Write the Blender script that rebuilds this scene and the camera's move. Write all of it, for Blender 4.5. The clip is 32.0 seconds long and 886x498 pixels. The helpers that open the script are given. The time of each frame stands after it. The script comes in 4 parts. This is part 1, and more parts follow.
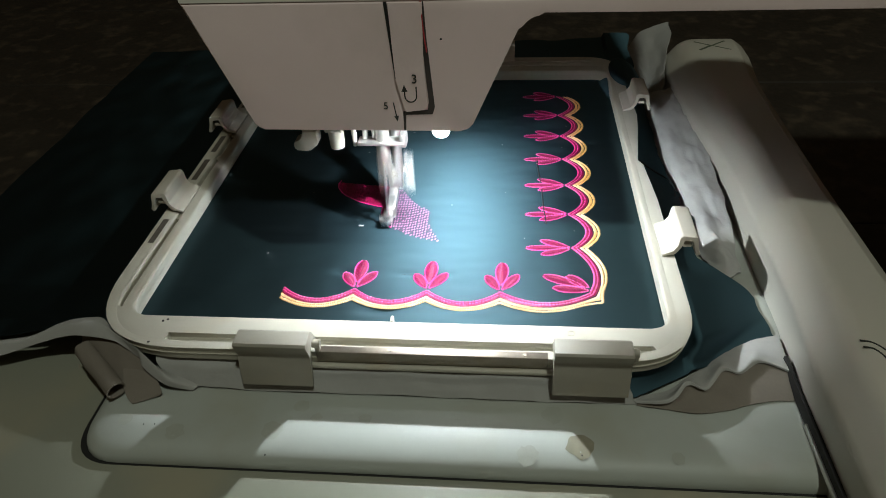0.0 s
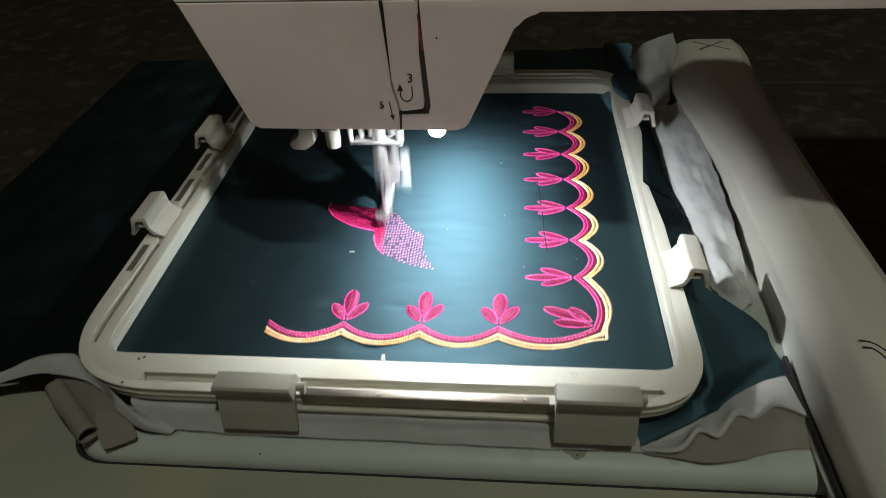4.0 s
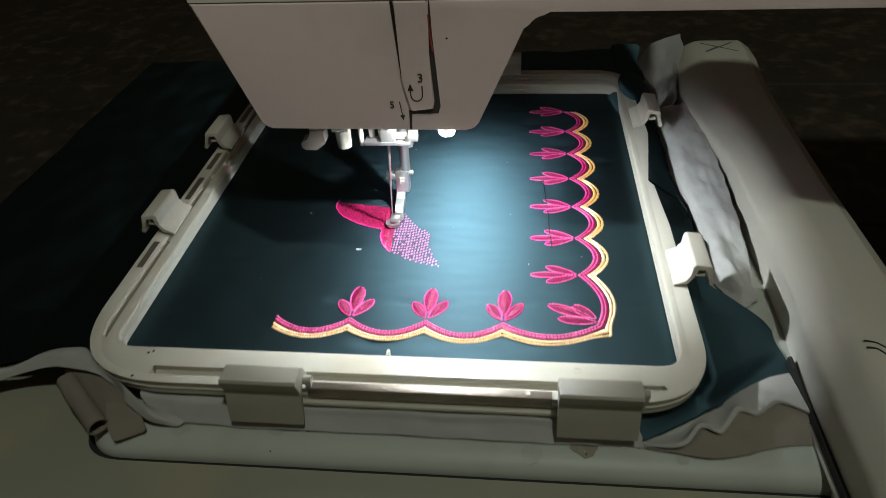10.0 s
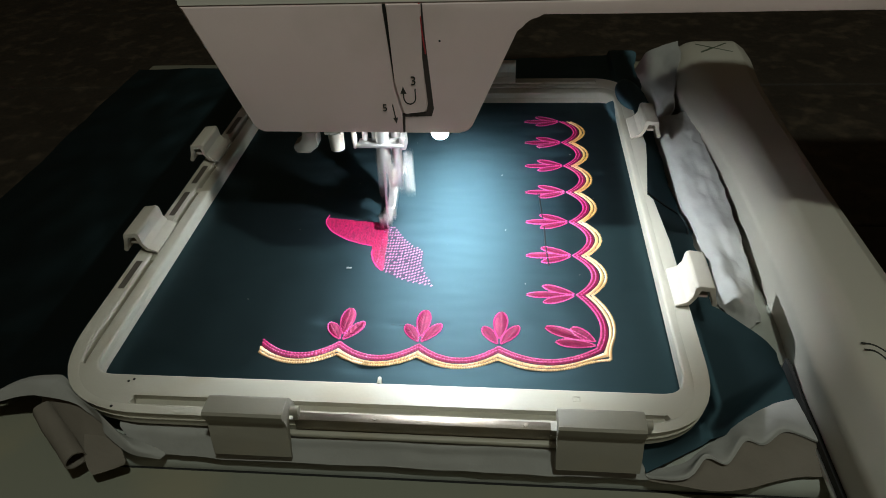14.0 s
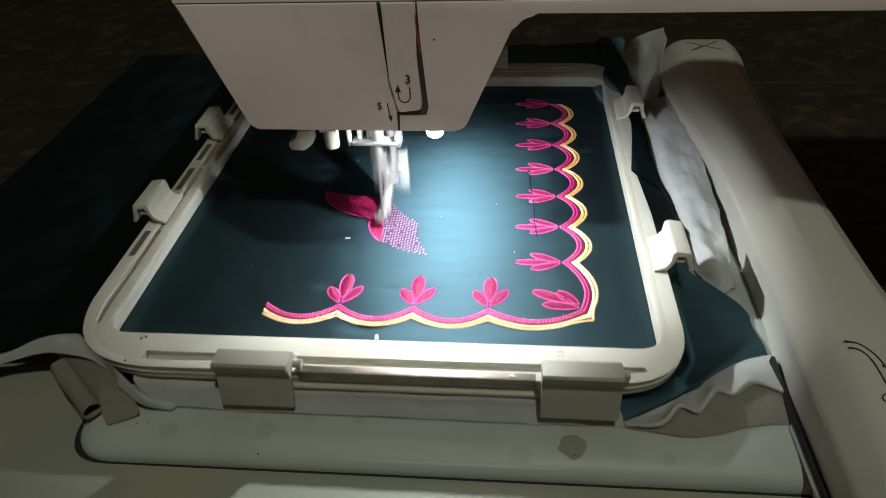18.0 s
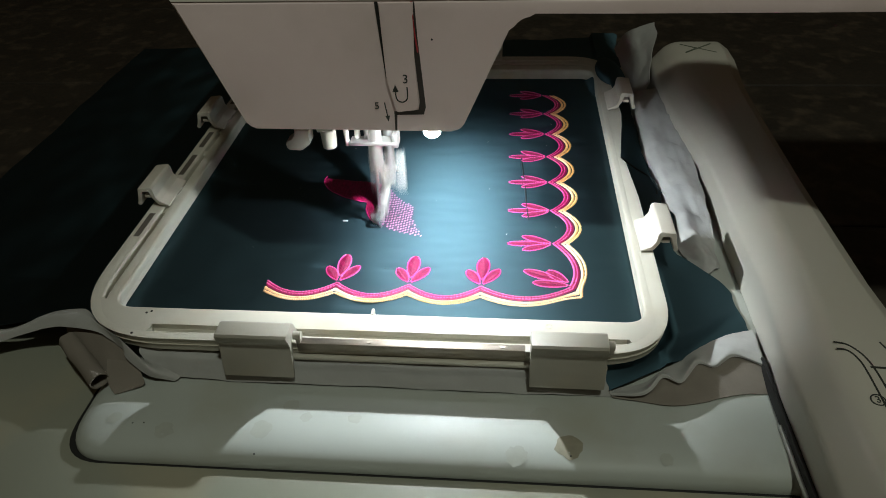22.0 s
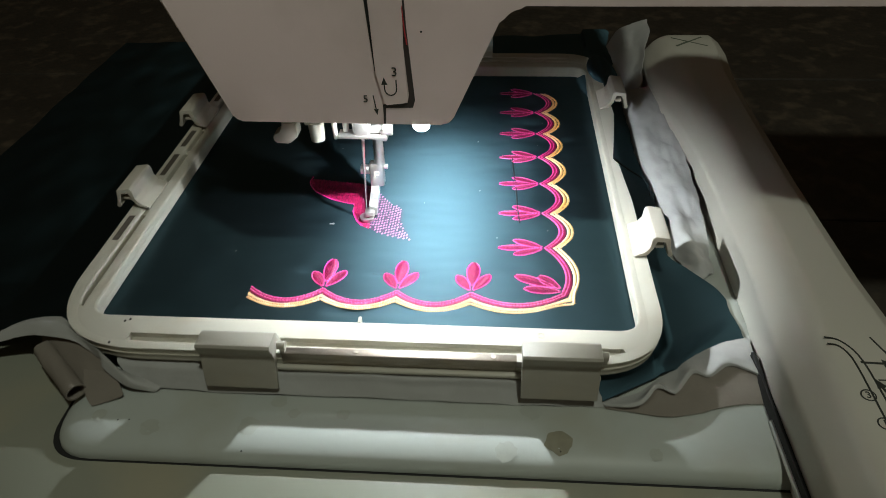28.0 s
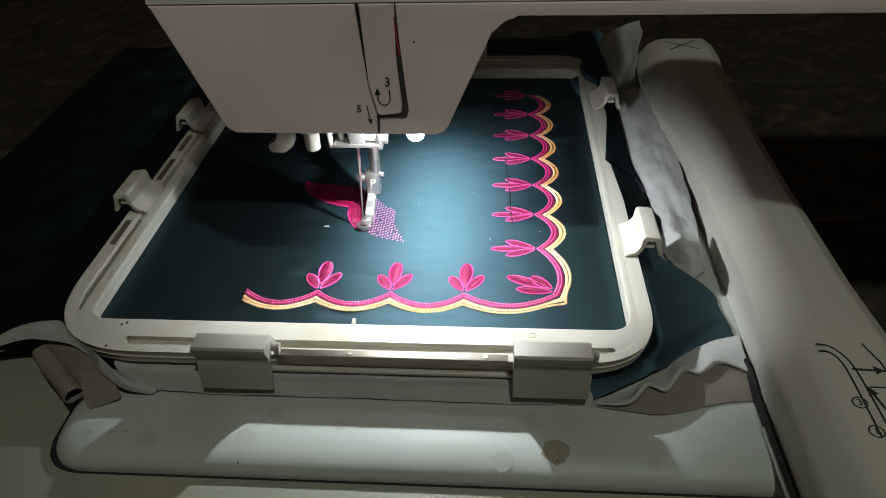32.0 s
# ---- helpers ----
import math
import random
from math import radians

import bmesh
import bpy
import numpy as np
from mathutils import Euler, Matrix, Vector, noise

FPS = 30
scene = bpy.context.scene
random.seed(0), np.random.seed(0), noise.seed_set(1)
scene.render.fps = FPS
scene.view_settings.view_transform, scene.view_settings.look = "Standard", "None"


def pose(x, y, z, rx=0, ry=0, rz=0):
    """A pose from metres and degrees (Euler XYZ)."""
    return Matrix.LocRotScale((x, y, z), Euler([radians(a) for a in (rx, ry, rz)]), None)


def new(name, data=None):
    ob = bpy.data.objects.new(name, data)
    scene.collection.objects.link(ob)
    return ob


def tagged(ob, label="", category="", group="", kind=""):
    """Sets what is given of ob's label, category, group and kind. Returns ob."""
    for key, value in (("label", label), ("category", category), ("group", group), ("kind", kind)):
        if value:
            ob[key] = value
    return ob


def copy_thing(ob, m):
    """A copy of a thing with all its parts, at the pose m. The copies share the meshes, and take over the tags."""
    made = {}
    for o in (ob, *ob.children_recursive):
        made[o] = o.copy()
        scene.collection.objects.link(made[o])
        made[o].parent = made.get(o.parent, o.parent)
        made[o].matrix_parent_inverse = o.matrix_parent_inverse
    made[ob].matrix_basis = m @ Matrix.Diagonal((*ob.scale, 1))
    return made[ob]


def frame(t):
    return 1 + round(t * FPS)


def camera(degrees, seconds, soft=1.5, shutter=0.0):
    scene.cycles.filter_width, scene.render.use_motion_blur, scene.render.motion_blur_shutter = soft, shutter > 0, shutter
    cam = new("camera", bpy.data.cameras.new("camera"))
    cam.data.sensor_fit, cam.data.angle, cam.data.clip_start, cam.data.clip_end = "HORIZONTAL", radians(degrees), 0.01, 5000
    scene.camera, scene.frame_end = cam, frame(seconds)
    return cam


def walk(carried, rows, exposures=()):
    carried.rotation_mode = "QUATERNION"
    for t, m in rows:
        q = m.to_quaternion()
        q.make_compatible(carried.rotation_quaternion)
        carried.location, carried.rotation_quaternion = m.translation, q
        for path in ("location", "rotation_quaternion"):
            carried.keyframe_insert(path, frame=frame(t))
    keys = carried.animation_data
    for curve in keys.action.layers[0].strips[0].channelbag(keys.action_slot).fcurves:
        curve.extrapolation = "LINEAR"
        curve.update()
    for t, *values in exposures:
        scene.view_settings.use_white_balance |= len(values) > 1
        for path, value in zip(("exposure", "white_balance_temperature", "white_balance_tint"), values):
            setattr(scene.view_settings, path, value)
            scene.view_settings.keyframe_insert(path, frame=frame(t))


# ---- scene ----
M = 0.001                                   # the plan is drawn in millimetres

# camera: time, place in mm, turn in degrees
cam = camera(65.3, 32.0, soft=0.9, shutter=0.8)
CAM_ROWS = [
    (0, 55.03, -254.18, 184.66, 52.338, 2.441, 4.791), (0.5, 56.03, -254.35, 184.51, 52.588, 2.654, 4.953),
    (1, 56.12, -254.52, 184.08, 52.711, 2.644, 5.062), (1.5, 56.31, -253.79, 183.56, 52.869, 2.802, 5.076),
    (2, 55.34, -254.43, 184.22, 52.795, 2.536, 4.948), (2.5, 55.41, -254.65, 184.66, 52.593, 2.487, 5.003),
    (3, 54.9, -254, 185.03, 52.374, 2.406, 4.772), (3.5, 55.56, -253.98, 184.17, 52.286, 2.224, 4.742),
    (5.5, 56.25, -253.98, 185.69, 52.422, 2.642, 4.809), (6, 55.01, -255, 185.12, 52.28, 2.478, 4.996),
    (6.5, 56.34, -254.95, 185.02, 52.414, 2.694, 5.175), (7, 56.88, -255.62, 184.33, 52.757, 2.81, 5.406),
    (7.5, 56.95, -255.01, 184.05, 52.891, 2.94, 5.313), (8, 55.21, -255.95, 184.85, 52.619, 2.49, 5.204),
    (8.5, 55.55, -255.08, 184.69, 52.335, 2.493, 5.1), (9, 55.16, -254.65, 184.16, 52.31, 2.545, 5.057),
    (9.5, 56.16, -255.53, 183.47, 52.61, 2.67, 5.478), (10, 56.36, -255.85, 183.96, 52.632, 2.677, 5.523),
    (10.5, 56.31, -256.08, 183.57, 52.786, 2.748, 5.571), (11, 55.2, -255.8, 183, 52.784, 2.511, 5.388),
    (11.5, 55.78, -255.54, 183.96, 52.389, 2.52, 5.343), (12, 55.76, -254.76, 184.98, 52.29, 2.38, 5.004),
    (12.5, 56.81, -253.79, 184.17, 52.528, 2.664, 5.083), (13, 57.21, -254.56, 183.96, 52.715, 2.651, 5.169),
    (13.5, 57.04, -254.19, 183.78, 52.772, 2.675, 5.129), (14, 56.32, -253.99, 184.16, 52.587, 2.574, 5.003),
    (14.5, 56.71, -253.99, 184.83, 52.334, 2.444, 4.87), (16.5, 57.61, -254.64, 183.93, 52.605, 2.528, 5.221),
    (17, 57.39, -253.63, 183.03, 52.634, 2.523, 5.026), (17.5, 56.53, -252.99, 184.07, 52.325, 2.425, 4.752),
    (18, 56.93, -254.03, 185.25, 52.223, 2.271, 4.811), (18.5, 56.88, -254.21, 185.16, 52.335, 2.242, 4.805),
    (19, 57.64, -254.09, 184.31, 52.489, 2.323, 4.912), (19.5, 57.13, -254.39, 184.14, 52.468, 2.247, 4.901),
    (20, 57.69, -253.35, 182.78, 52.422, 2.429, 4.958), (20.5, 57.22, -253.88, 183.52, 52.319, 2.305, 4.895),
    (21, 57.06, -254.27, 184.29, 52.38, 2.151, 4.873), (21.5, 56.67, -254.32, 184.8, 52.344, 2, 4.773),
    (22, 57.15, -254.41, 184.53, 52.417, 1.997, 4.766), (22.5, 57.97, -252.81, 183.21, 52.516, 2.317, 4.771),
    (23, 58.03, -252.75, 183.32, 52.289, 2.27, 4.656), (23.5, 57.96, -252.42, 181.89, 52.492, 2.346, 4.645),
    (24, 57.3, -253.45, 182.83, 52.476, 2.095, 4.601), (24.5, 56.78, -252.92, 183.76, 52.346, 1.884, 4.41),
    (25, 56.94, -253.85, 184.12, 52.328, 1.914, 4.646), (25.5, 57.5, -252.03, 183.11, 52.251, 1.97, 4.381),
    (27.5, 57.57, -251.9, 183.59, 51.993, 1.643, 4.093), (28, 56.87, -252.27, 183.88, 51.776, 1.422, 4.066),
    (28.5, 58.43, -252.4, 184.22, 51.852, 1.686, 4.427), (29, 58.63, -252.21, 183.52, 52.046, 1.834, 4.43),
    (29.5, 58.63, -252.39, 183.61, 52.071, 1.727, 4.489), (30, 58.81, -251.69, 183.27, 52.106, 1.986, 4.432),
    (30.5, 58.15, -250.28, 184.17, 52.05, 1.867, 3.995), (31, 58.01, -249.95, 184.66, 51.717, 1.662, 3.833),
    (31.5, 58.17, -250.87, 185.74, 51.793, 1.581, 3.853), (32, 58.87, -250.11, 185.72, 51.876, 1.89, 3.847),
]

walk(cam, [(t, pose(x * M, y * M, z * M, rx, ry, rz)) for t, x, y, z, rx, ry, rz in CAM_ROWS],
     exposures=[(0.0, 0.07), (1.0, 0.0), (2.0, 0.0), (3.0, 0.1), (6.0, 0.07), (7.0, 0.0), (8.0, 0.14), (9.0, 0.07), (10.0, -0.05), (11.0, 0.01),
                (12.0, 0.07), (13.0, -0.12), (14.0, -0.05), (17.0, -0.12), (18.0, 0.09), (19.0, -0.05), (20.0, -0.05), (21.0, 0.09), (22.0, -0.05), (23.0, -0.15),
                (24.0, 0.05), (25.0, -0.03), (28.0, 0.13), (29.0, -0.23), (30.0, -0.1), (31.0, 0.1), (32.0, -0.25)])

# travel of the embroidery hoop: time, sideways and lengthways in mm
HOOP_ROWS = [
    (0, 0, 0), (0.5, -0.11, -6.11), (1, 1.16, -18.62), (1.5, 1.82, -30.45), (2, 1.55, -23.05),
    (2.5, 0.45, -11.07), (3, -0.62, 1.4), (3.5, -0.01, -7.53), (4, 1.2, -20), (4.5, 1.6, -31),
    (5, 0.6, -21), (5.5, -0.27, -9.74), (6, -1.21, 1.71), (6.5, -0.92, -8.69), (7, -0.06, -20.02),
    (7.5, 0.65, -30.98), (8, 0.59, -21.21), (8.5, -0.67, -8.18), (9, -1.98, 2.85), (9.5, -2, -4.62),
    (10, -0.62, -18.37), (10.5, 0.22, -29.83), (11, -0.13, -22.05), (11.5, -1.03, -11.58), (12, -2.19, 1.8),
    (12.5, -3.01, -0.35), (13, -1.78, -12.31), (13.5, -0.43, -25.01), (14, 0.11, -29.17), (14.5, -0.72, -16.49),
    (15, -2, -4.2), (15.4, -2.8, 2.4), (15.9, -2.6, -6.5), (16.5, -1.45, -20.78), (17, -0.53, -31.24),
    (17.5, -1.16, -21.53), (18, -2.03, -9.87), (18.5, -3.41, 2.67), (19, -3.52, -3.39), (19.5, -2.14, -15.9),
    (20, -1.15, -28.28), (20.5, -1.11, -27.01), (21, -2.25, -14.49), (21.5, -3.23, -2.15), (22, -4.25, 3.7),
    (22.5, -3.76, -7.53), (23, -2.31, -20.69), (23.5, -1.68, -30.96), (24, -2.11, -22.16), (24.5, -2.98, -10.06),
    (25, -4.29, 2.58), (25.5, -4.52, 0.4), (26, -3.3, -10.5), (26.5, -2.2, -23), (26.9, -1.6, -31),
    (27.2, -2.4, -23.5), (27.5, -3.05, -15.27), (28, -3.77, -3.26), (28.5, -5.24, 3.73), (29, -4.78, -6.44),
    (29.5, -3.17, -18.71), (30, -2.13, -31.14), (30.5, -2.53, -24.6), (31, -3.49, -11), (31.5, -4.41, -0.41),
    (32, -5.4, 0.96),
]


# ---- light: a dim room, one ceiling lamp, and the small bulb under the machine's head
world = bpy.data.worlds.new("room_dusk")
scene.world = world
world.use_nodes = True
world.node_tree.nodes["Background"].inputs[0].default_value = (0.9, 0.72, 0.5, 1)
world.node_tree.nodes["Background"].inputs[1].default_value = 0.020

BULB = Vector((31.8, -43.2, 71.95)) * M      # peeps out under the face plate
HEAD_BULB = Vector((31.0, -18.0, 71.5)) * M    # under the head behind the face plate, beside the needle bar


def lamp(name, kind, energy, colour, m, **props):
    data = bpy.data.lights.new(name, kind)
    data.energy, data.color = energy, colour
    if "radius" in props:
        data.shadow_soft_size = props["radius"]
    if "size" in props:
        data.size = props["size"]
    ob = new(name, data)
    ob.matrix_world = m
    return ob


room_light = lamp("room_light", "POINT", 8.7, (0.93, 1.0, 0.86), pose(0.20, -0.39, 0.90), radius=0.02)


# ---- materials
def mat(name, base, rough=0.5, metal=0.0, vary=0.12, scale=120.0, bump=0.1, fine=900.0, sheen=0.0, spec=0.5,
        dirt=None, dirt_amount=0.0, dirt_scale=25.0, island=0.0, coat=0.0, weave=0.0, grain=0.35):
    """A surface with variation at two sizes, stains and fine relief. scale and fine count waves per metre."""
    m = bpy.data.materials.new(name)
    m.use_nodes = True
    nt = m.node_tree
    n, l = nt.nodes, nt.links
    b = n["Principled BSDF"]
    tc = n.new("ShaderNodeTexCoord")

    def noise_node(sc, detail=4.0):
        t = n.new("ShaderNodeTexNoise")
        t.inputs["Scale"].default_value, t.inputs["Detail"].default_value = sc, detail
        l.new(tc.outputs["Object"], t.inputs["Vector"])
        return t

    def mix(fac, a, c):
        x = n.new("ShaderNodeMix")
        x.data_type = "RGBA"
        for sock, v in ((x.inputs["Factor"], fac), (x.inputs["A"], a), (x.inputs["B"], c)):
            if isinstance(v, (int, float)):
                sock.default_value = v
            elif isinstance(v, tuple):
                sock.default_value = (*v, 1)
            else:
                l.new(v, sock)
        return x.outputs["Result"]

    big, small = noise_node(scale), noise_node(fine, 6.0)
    dark = tuple(c * (1 - vary) for c in base)
    light = tuple(min(1, c * (1 + vary)) for c in base)
    col = mix(big.outputs["Fac"], dark, light)
    col = mix(small.outputs["Fac"], col, mix(grain, col, dark))
    if island:
        g = n.new("ShaderNodeNewGeometry")
        col = mix(g.outputs["Random Per Island"], mix(island, col, tuple(c * 0.30 for c in base)), col)
    if dirt:
        d = noise_node(dirt_scale, 7.0)
        r = n.new("ShaderNodeMapRange")
        r.inputs["From Min"].default_value, r.inputs["From Max"].default_value = 0.52, 0.72
        r.inputs["To Max"].default_value = dirt_amount
        l.new(d.outputs["Fac"], r.inputs["Value"])
        col = mix(r.outputs["Result"], col, dirt)
    l.new(col, b.inputs["Base Color"])
    rr = n.new("ShaderNodeMapRange")
    rr.inputs["To Min"].default_value, rr.inputs["To Max"].default_value = max(0.03, rough - 0.22 * grain), min(1, rough + 0.22 * grain)
    l.new(small.outputs["Fac"], rr.inputs["Value"])
    l.new(rr.outputs["Result"], b.inputs["Roughness"])
    b.inputs["Metallic"].default_value = metal
    b.inputs["Specular IOR Level"].default_value = spec
    b.inputs["Coat Weight"].default_value = coat
    b.inputs["Sheen Weight"].default_value = sheen
    b.inputs["Sheen Roughness"].default_value = 0.4
    if bump:
        bp = n.new("ShaderNodeBump")
        bp.inputs["Strength"].default_value = bump
        bp.inputs["Distance"].default_value = 0.0004
        height = small.outputs["Fac"]
        if weave:
            w1, w2 = n.new("ShaderNodeTexWave"), n.new("ShaderNodeTexWave")
            w1.bands_direction, w2.bands_direction = "X", "Y"
            for w in (w1, w2):
                w.inputs["Scale"].default_value = weave
                w.inputs["Distortion"].default_value = 0.6
                l.new(tc.outputs["Object"], w.inputs["Vector"])
            a = n.new("ShaderNodeMath")
            a.operation = "ADD"
            l.new(w1.outputs["Fac"], a.inputs[0])
            l.new(w2.outputs["Fac"], a.inputs[1])
            height = a.outputs[0]
        l.new(height, bp.inputs["Height"])
        l.new(bp.outputs["Normal"], b.inputs["Normal"])
    return m


def glow(name, colour, strength):
    m = bpy.data.materials.new(name)
    m.use_nodes = True
    b = m.node_tree.nodes["Principled BSDF"]
    b.inputs["Base Color"].default_value = (*colour, 1)
    b.inputs["Emission Color"].default_value = (*colour, 1)
    b.inputs["Emission Strength"].default_value = strength
    return m


CASING = mat("aged_casing_plastic", (0.86, 0.705, 0.70), 0.42, vary=0.05, scale=18, bump=0.06, fine=1400, dirt=(0.42, 0.35, 0.28), dirt_amount=0.22, dirt_scale=30)
COVER = mat("grey_cover_plastic", (0.50, 0.48, 0.43), 0.40, vary=0.05, scale=20, bump=0.05, fine=1400, dirt=(0.35, 0.3, 0.24), dirt_amount=0.2)
HOOP = mat("cream_hoop_plastic", (0.51, 0.485, 0.41), 0.38, vary=0.06, scale=35, bump=0.08, fine=1100, dirt=(0.42, 0.34, 0.22), dirt_amount=0.35, dirt_scale=45)
CLAMP = mat("beige_clamp_plastic", (0.325, 0.305, 0.255), 0.52, vary=0.07, scale=60, bump=0.08, fine=1100, dirt=(0.38, 0.31, 0.21), dirt_amount=0.3, dirt_scale=60)
CLIP = mat("pale_clip_plastic", (0.58, 0.54, 0.465), 0.46, vary=0.06, scale=60, bump=0.06, fine=1100, dirt=(0.4, 0.34, 0.26), dirt_amount=0.25, dirt_scale=60)
BED = mat("painted_bed_enamel", (0.40, 0.425, 0.39), 0.46, vary=0.05, scale=14, bump=0.015, grain=0.1, fine=500, dirt=(0.30, 0.27, 0.18), dirt_amount=0.35, dirt_scale=26, spec=0.35)
TABLE_TOP = mat("cream_extension_plastic", (0.26, 0.265, 0.21), 0.40, vary=0.06, scale=10, bump=0.02, grain=0.1, fine=400, dirt=(0.40, 0.33, 0.20), dirt_amount=0.35, dirt_scale=20)
UNIT = mat("cream_unit_plastic", (0.50, 0.475, 0.41), 0.36, vary=0.04, scale=12, bump=0.02, grain=0.12, fine=500, dirt=(0.45, 0.38, 0.28), dirt_amount=0.18, dirt_scale=22)
DARK = mat("dark_gap", (0.012, 0.012, 0.011), 0.7, vary=0.2)
SLOT = mat("shadowed_slot_plastic", (0.10, 0.085, 0.07), 0.6, vary=0.15)
# plain black for the unseen pieces that hold back the bulb's light
LIGHT_BLOCK = mat("light_block_black", (0.045, 0.04, 0.035), 0.8, vary=0.2)
SLOT_DARK = mat("deep_slot_shade", (0.045, 0.035, 0.032), 0.6, vary=0.2)
INK = mat("printed_ink", (0.025, 0.027, 0.022), 0.55, vary=0.15, bump=0.0)
INK_FADED = mat("faded_green_ink", (0.10, 0.12, 0.08), 0.6, vary=0.2, bump=0.0)
STEEL = mat("polished_steel", (0.80, 0.79, 0.77), 0.40, 1.0, vary=0.08, scale=200, bump=0.05, fine=2500)
BAR_STEEL = mat("dull_clamp_steel", (0.60, 0.58, 0.55), 0.5, 1.0, vary=0.1, scale=200, bump=0.08, fine=2000)
WORN_STEEL = mat("worn_steel", (0.33, 0.285, 0.235), 0.46, 1.0, vary=0.35, scale=160, bump=0.15, fine=1500, dirt=(0.25, 0.18, 0.10), dirt_amount=0.4, dirt_scale=120)
CLOTH = mat("dark_teal_satin_cloth", (0.0009, 0.0023, 0.0029), 0.7, vary=0.12, scale=30, bump=0.06, fine=2600, sheen=0.0, spec=0.08, weave=1700)


def satin(m, colour, rough, along):
    """Adds the silky gloss of yarns that lie along one direction."""
    nt = m.node_tree
    out = nt.nodes["Material Output"]
    g = nt.nodes.new("ShaderNodeBsdfAnisotropic")
    g.distribution = "BECKMANN"
    g.inputs["Color"].default_value = (*colour, 1)
    g.inputs["Roughness"].default_value, g.inputs["Anisotropy"].default_value = rough, 0.48
    v = nt.nodes.new("ShaderNodeCombineXYZ")
    for k in range(3):
        v.inputs[k].default_value = along[k]
    nt.links.new(v.outputs[0], g.inputs["Tangent"])
    add = nt.nodes.new("ShaderNodeAddShader")
    nt.links.new(nt.nodes["Principled BSDF"].outputs[0], add.inputs[0])
    nt.links.new(g.outputs[0], add.inputs[1])
    nt.links.new(add.outputs[0], out.inputs["Surface"])


satin(CLOTH, (0.041, 0.081, 0.101), 0.77, (0.995, 0.05, 0))
FLEECE = mat("white_nonwoven_stabilizer", (0.39, 0.388, 0.372), 0.9, vary=0.12, scale=120, bump=0.15, fine=900, spec=0.15, dirt=(0.45, 0.45, 0.44), dirt_amount=0.4, dirt_scale=80)
CRIMSON = mat("crimson_thread", (0.235, 0.001, 0.052), 0.55, vary=0.2, scale=400, bump=0.0, island=0.6, spec=0.3)
PINK = mat("bright_pink_thread", (0.72, 0.028, 0.26), 0.55, vary=0.15, scale=400, bump=0.0, island=0.35, spec=0.3)
VEIL = mat("dull_purple_thread", (0.10, 0.045, 0.10), 0.7, vary=0.2, scale=500, bump=0.0, spec=0.2)
PALE = mat("pale_pink_thread", (0.46, 0.20, 0.37), 0.55, vary=0.2, scale=500, bump=0.0, island=0.5, spec=0.3)
GOLD = mat("golden_thread", (0.57, 0.295, 0.072), 0.55, vary=0.15, scale=400, bump=0.0, island=0.4, spec=0.3)
LEAF_RED = mat("crimson_fill_thread", (0.34, 0.0022, 0.066), 0.55, vary=0.3, scale=500, bump=0.0, island=0.92, spec=0.3)


def silk(m, colour, rough):
    """Adds the lustre of rayon thread."""
    nt = m.node_tree
    g = nt.nodes.new("ShaderNodeBsdfAnisotropic")
    g.distribution = "BECKMANN"
    g.inputs["Color"].default_value = (*colour, 1)
    g.inputs["Roughness"].default_value = rough
    add = nt.nodes.new("ShaderNodeAddShader")
    nt.links.new(nt.nodes["Principled BSDF"].outputs[0], add.inputs[0])
    nt.links.new(g.outputs[0], add.inputs[1])
    nt.links.new(add.outputs[0], nt.nodes["Material Output"].inputs["Surface"])


silk(CRIMSON, (0.06, 0.012, 0.028), 0.30)
silk(PINK, (0.16, 0.09, 0.13), 0.36)
silk(PALE, (0.08, 0.045, 0.07), 0.36)
silk(GOLD, (0.36, 0.33, 0.27), 0.40)
silk(LEAF_RED, (0.16, 0.06, 0.10), 0.28)
THREAD = mat("red_sewing_thread", (0.50, 0.04, 0.05), 0.4, vary=0.1, bump=0.0)
BASTING = mat("dark_basting_thread", (0.006, 0.016, 0.02), 0.6, vary=0.2, bump=0.0)
WOOD = mat("dark_brown_tabletop", (0.040, 0.032, 0.023), 0.6, vary=0.6, scale=26, bump=0.25, fine=240, grain=0.7, dirt=(0.12, 0.09, 0.06), dirt_amount=0.55, dirt_scale=70)
# brown of the backing, its colour darkened further for shade under the folds
BACKING = mat("shaded_grey_brown_backing", (0.21, 0.185, 0.155), 0.85, vary=0.14, scale=90, bump=0.15, fine=800, spec=0.2)
WALL = mat("warm_plaster_wall", (0.34, 0.245, 0.165), 0.9, vary=0.2, scale=3, bump=0.2, fine=120)
FLOOR = mat("dim_floor", (0.10, 0.08, 0.06), 0.7, vary=0.3, scale=5, bump=0.2, fine=90)
LINT = mat("white_lint", (0.4, 0.43, 0.44), 0.9, vary=0.1, bump=0.0)
BULB_GLOW = glow("lit_bulb", (0.88, 0.96, 1.0), 90.0)
HEAD_GLOW = glow("lit_head_bulb", (0.88, 0.96, 1.0), 10500.0)


# ---- mesh helpers (all in millimetres)
def part(name, bm, material, parent=None, label="", smooth=None):
    """Links a bmesh as one mesh object under a thing or a part."""
    me = bpy.data.meshes.new(name)
    bmesh.ops.recalc_face_normals(bm, faces=bm.faces)
    bmesh.ops.scale(bm, vec=(M, M, M), verts=bm.verts)
    bm.to_mesh(me)
    bm.free()
    return linked(name, me, material, parent, label, smooth)


def linked(name, me, material, parent=None, label="", smooth=None):
    me.materials.append(material)
    if smooth is not None:
        me.polygons.foreach_set("use_smooth", [True] * len(me.polygons))
        me.set_sharp_from_angle(angle=radians(smooth))
    ob = new(name, me)
    if parent:
        ob.parent = parent
    if label:
        tagged(ob, label)
    return ob


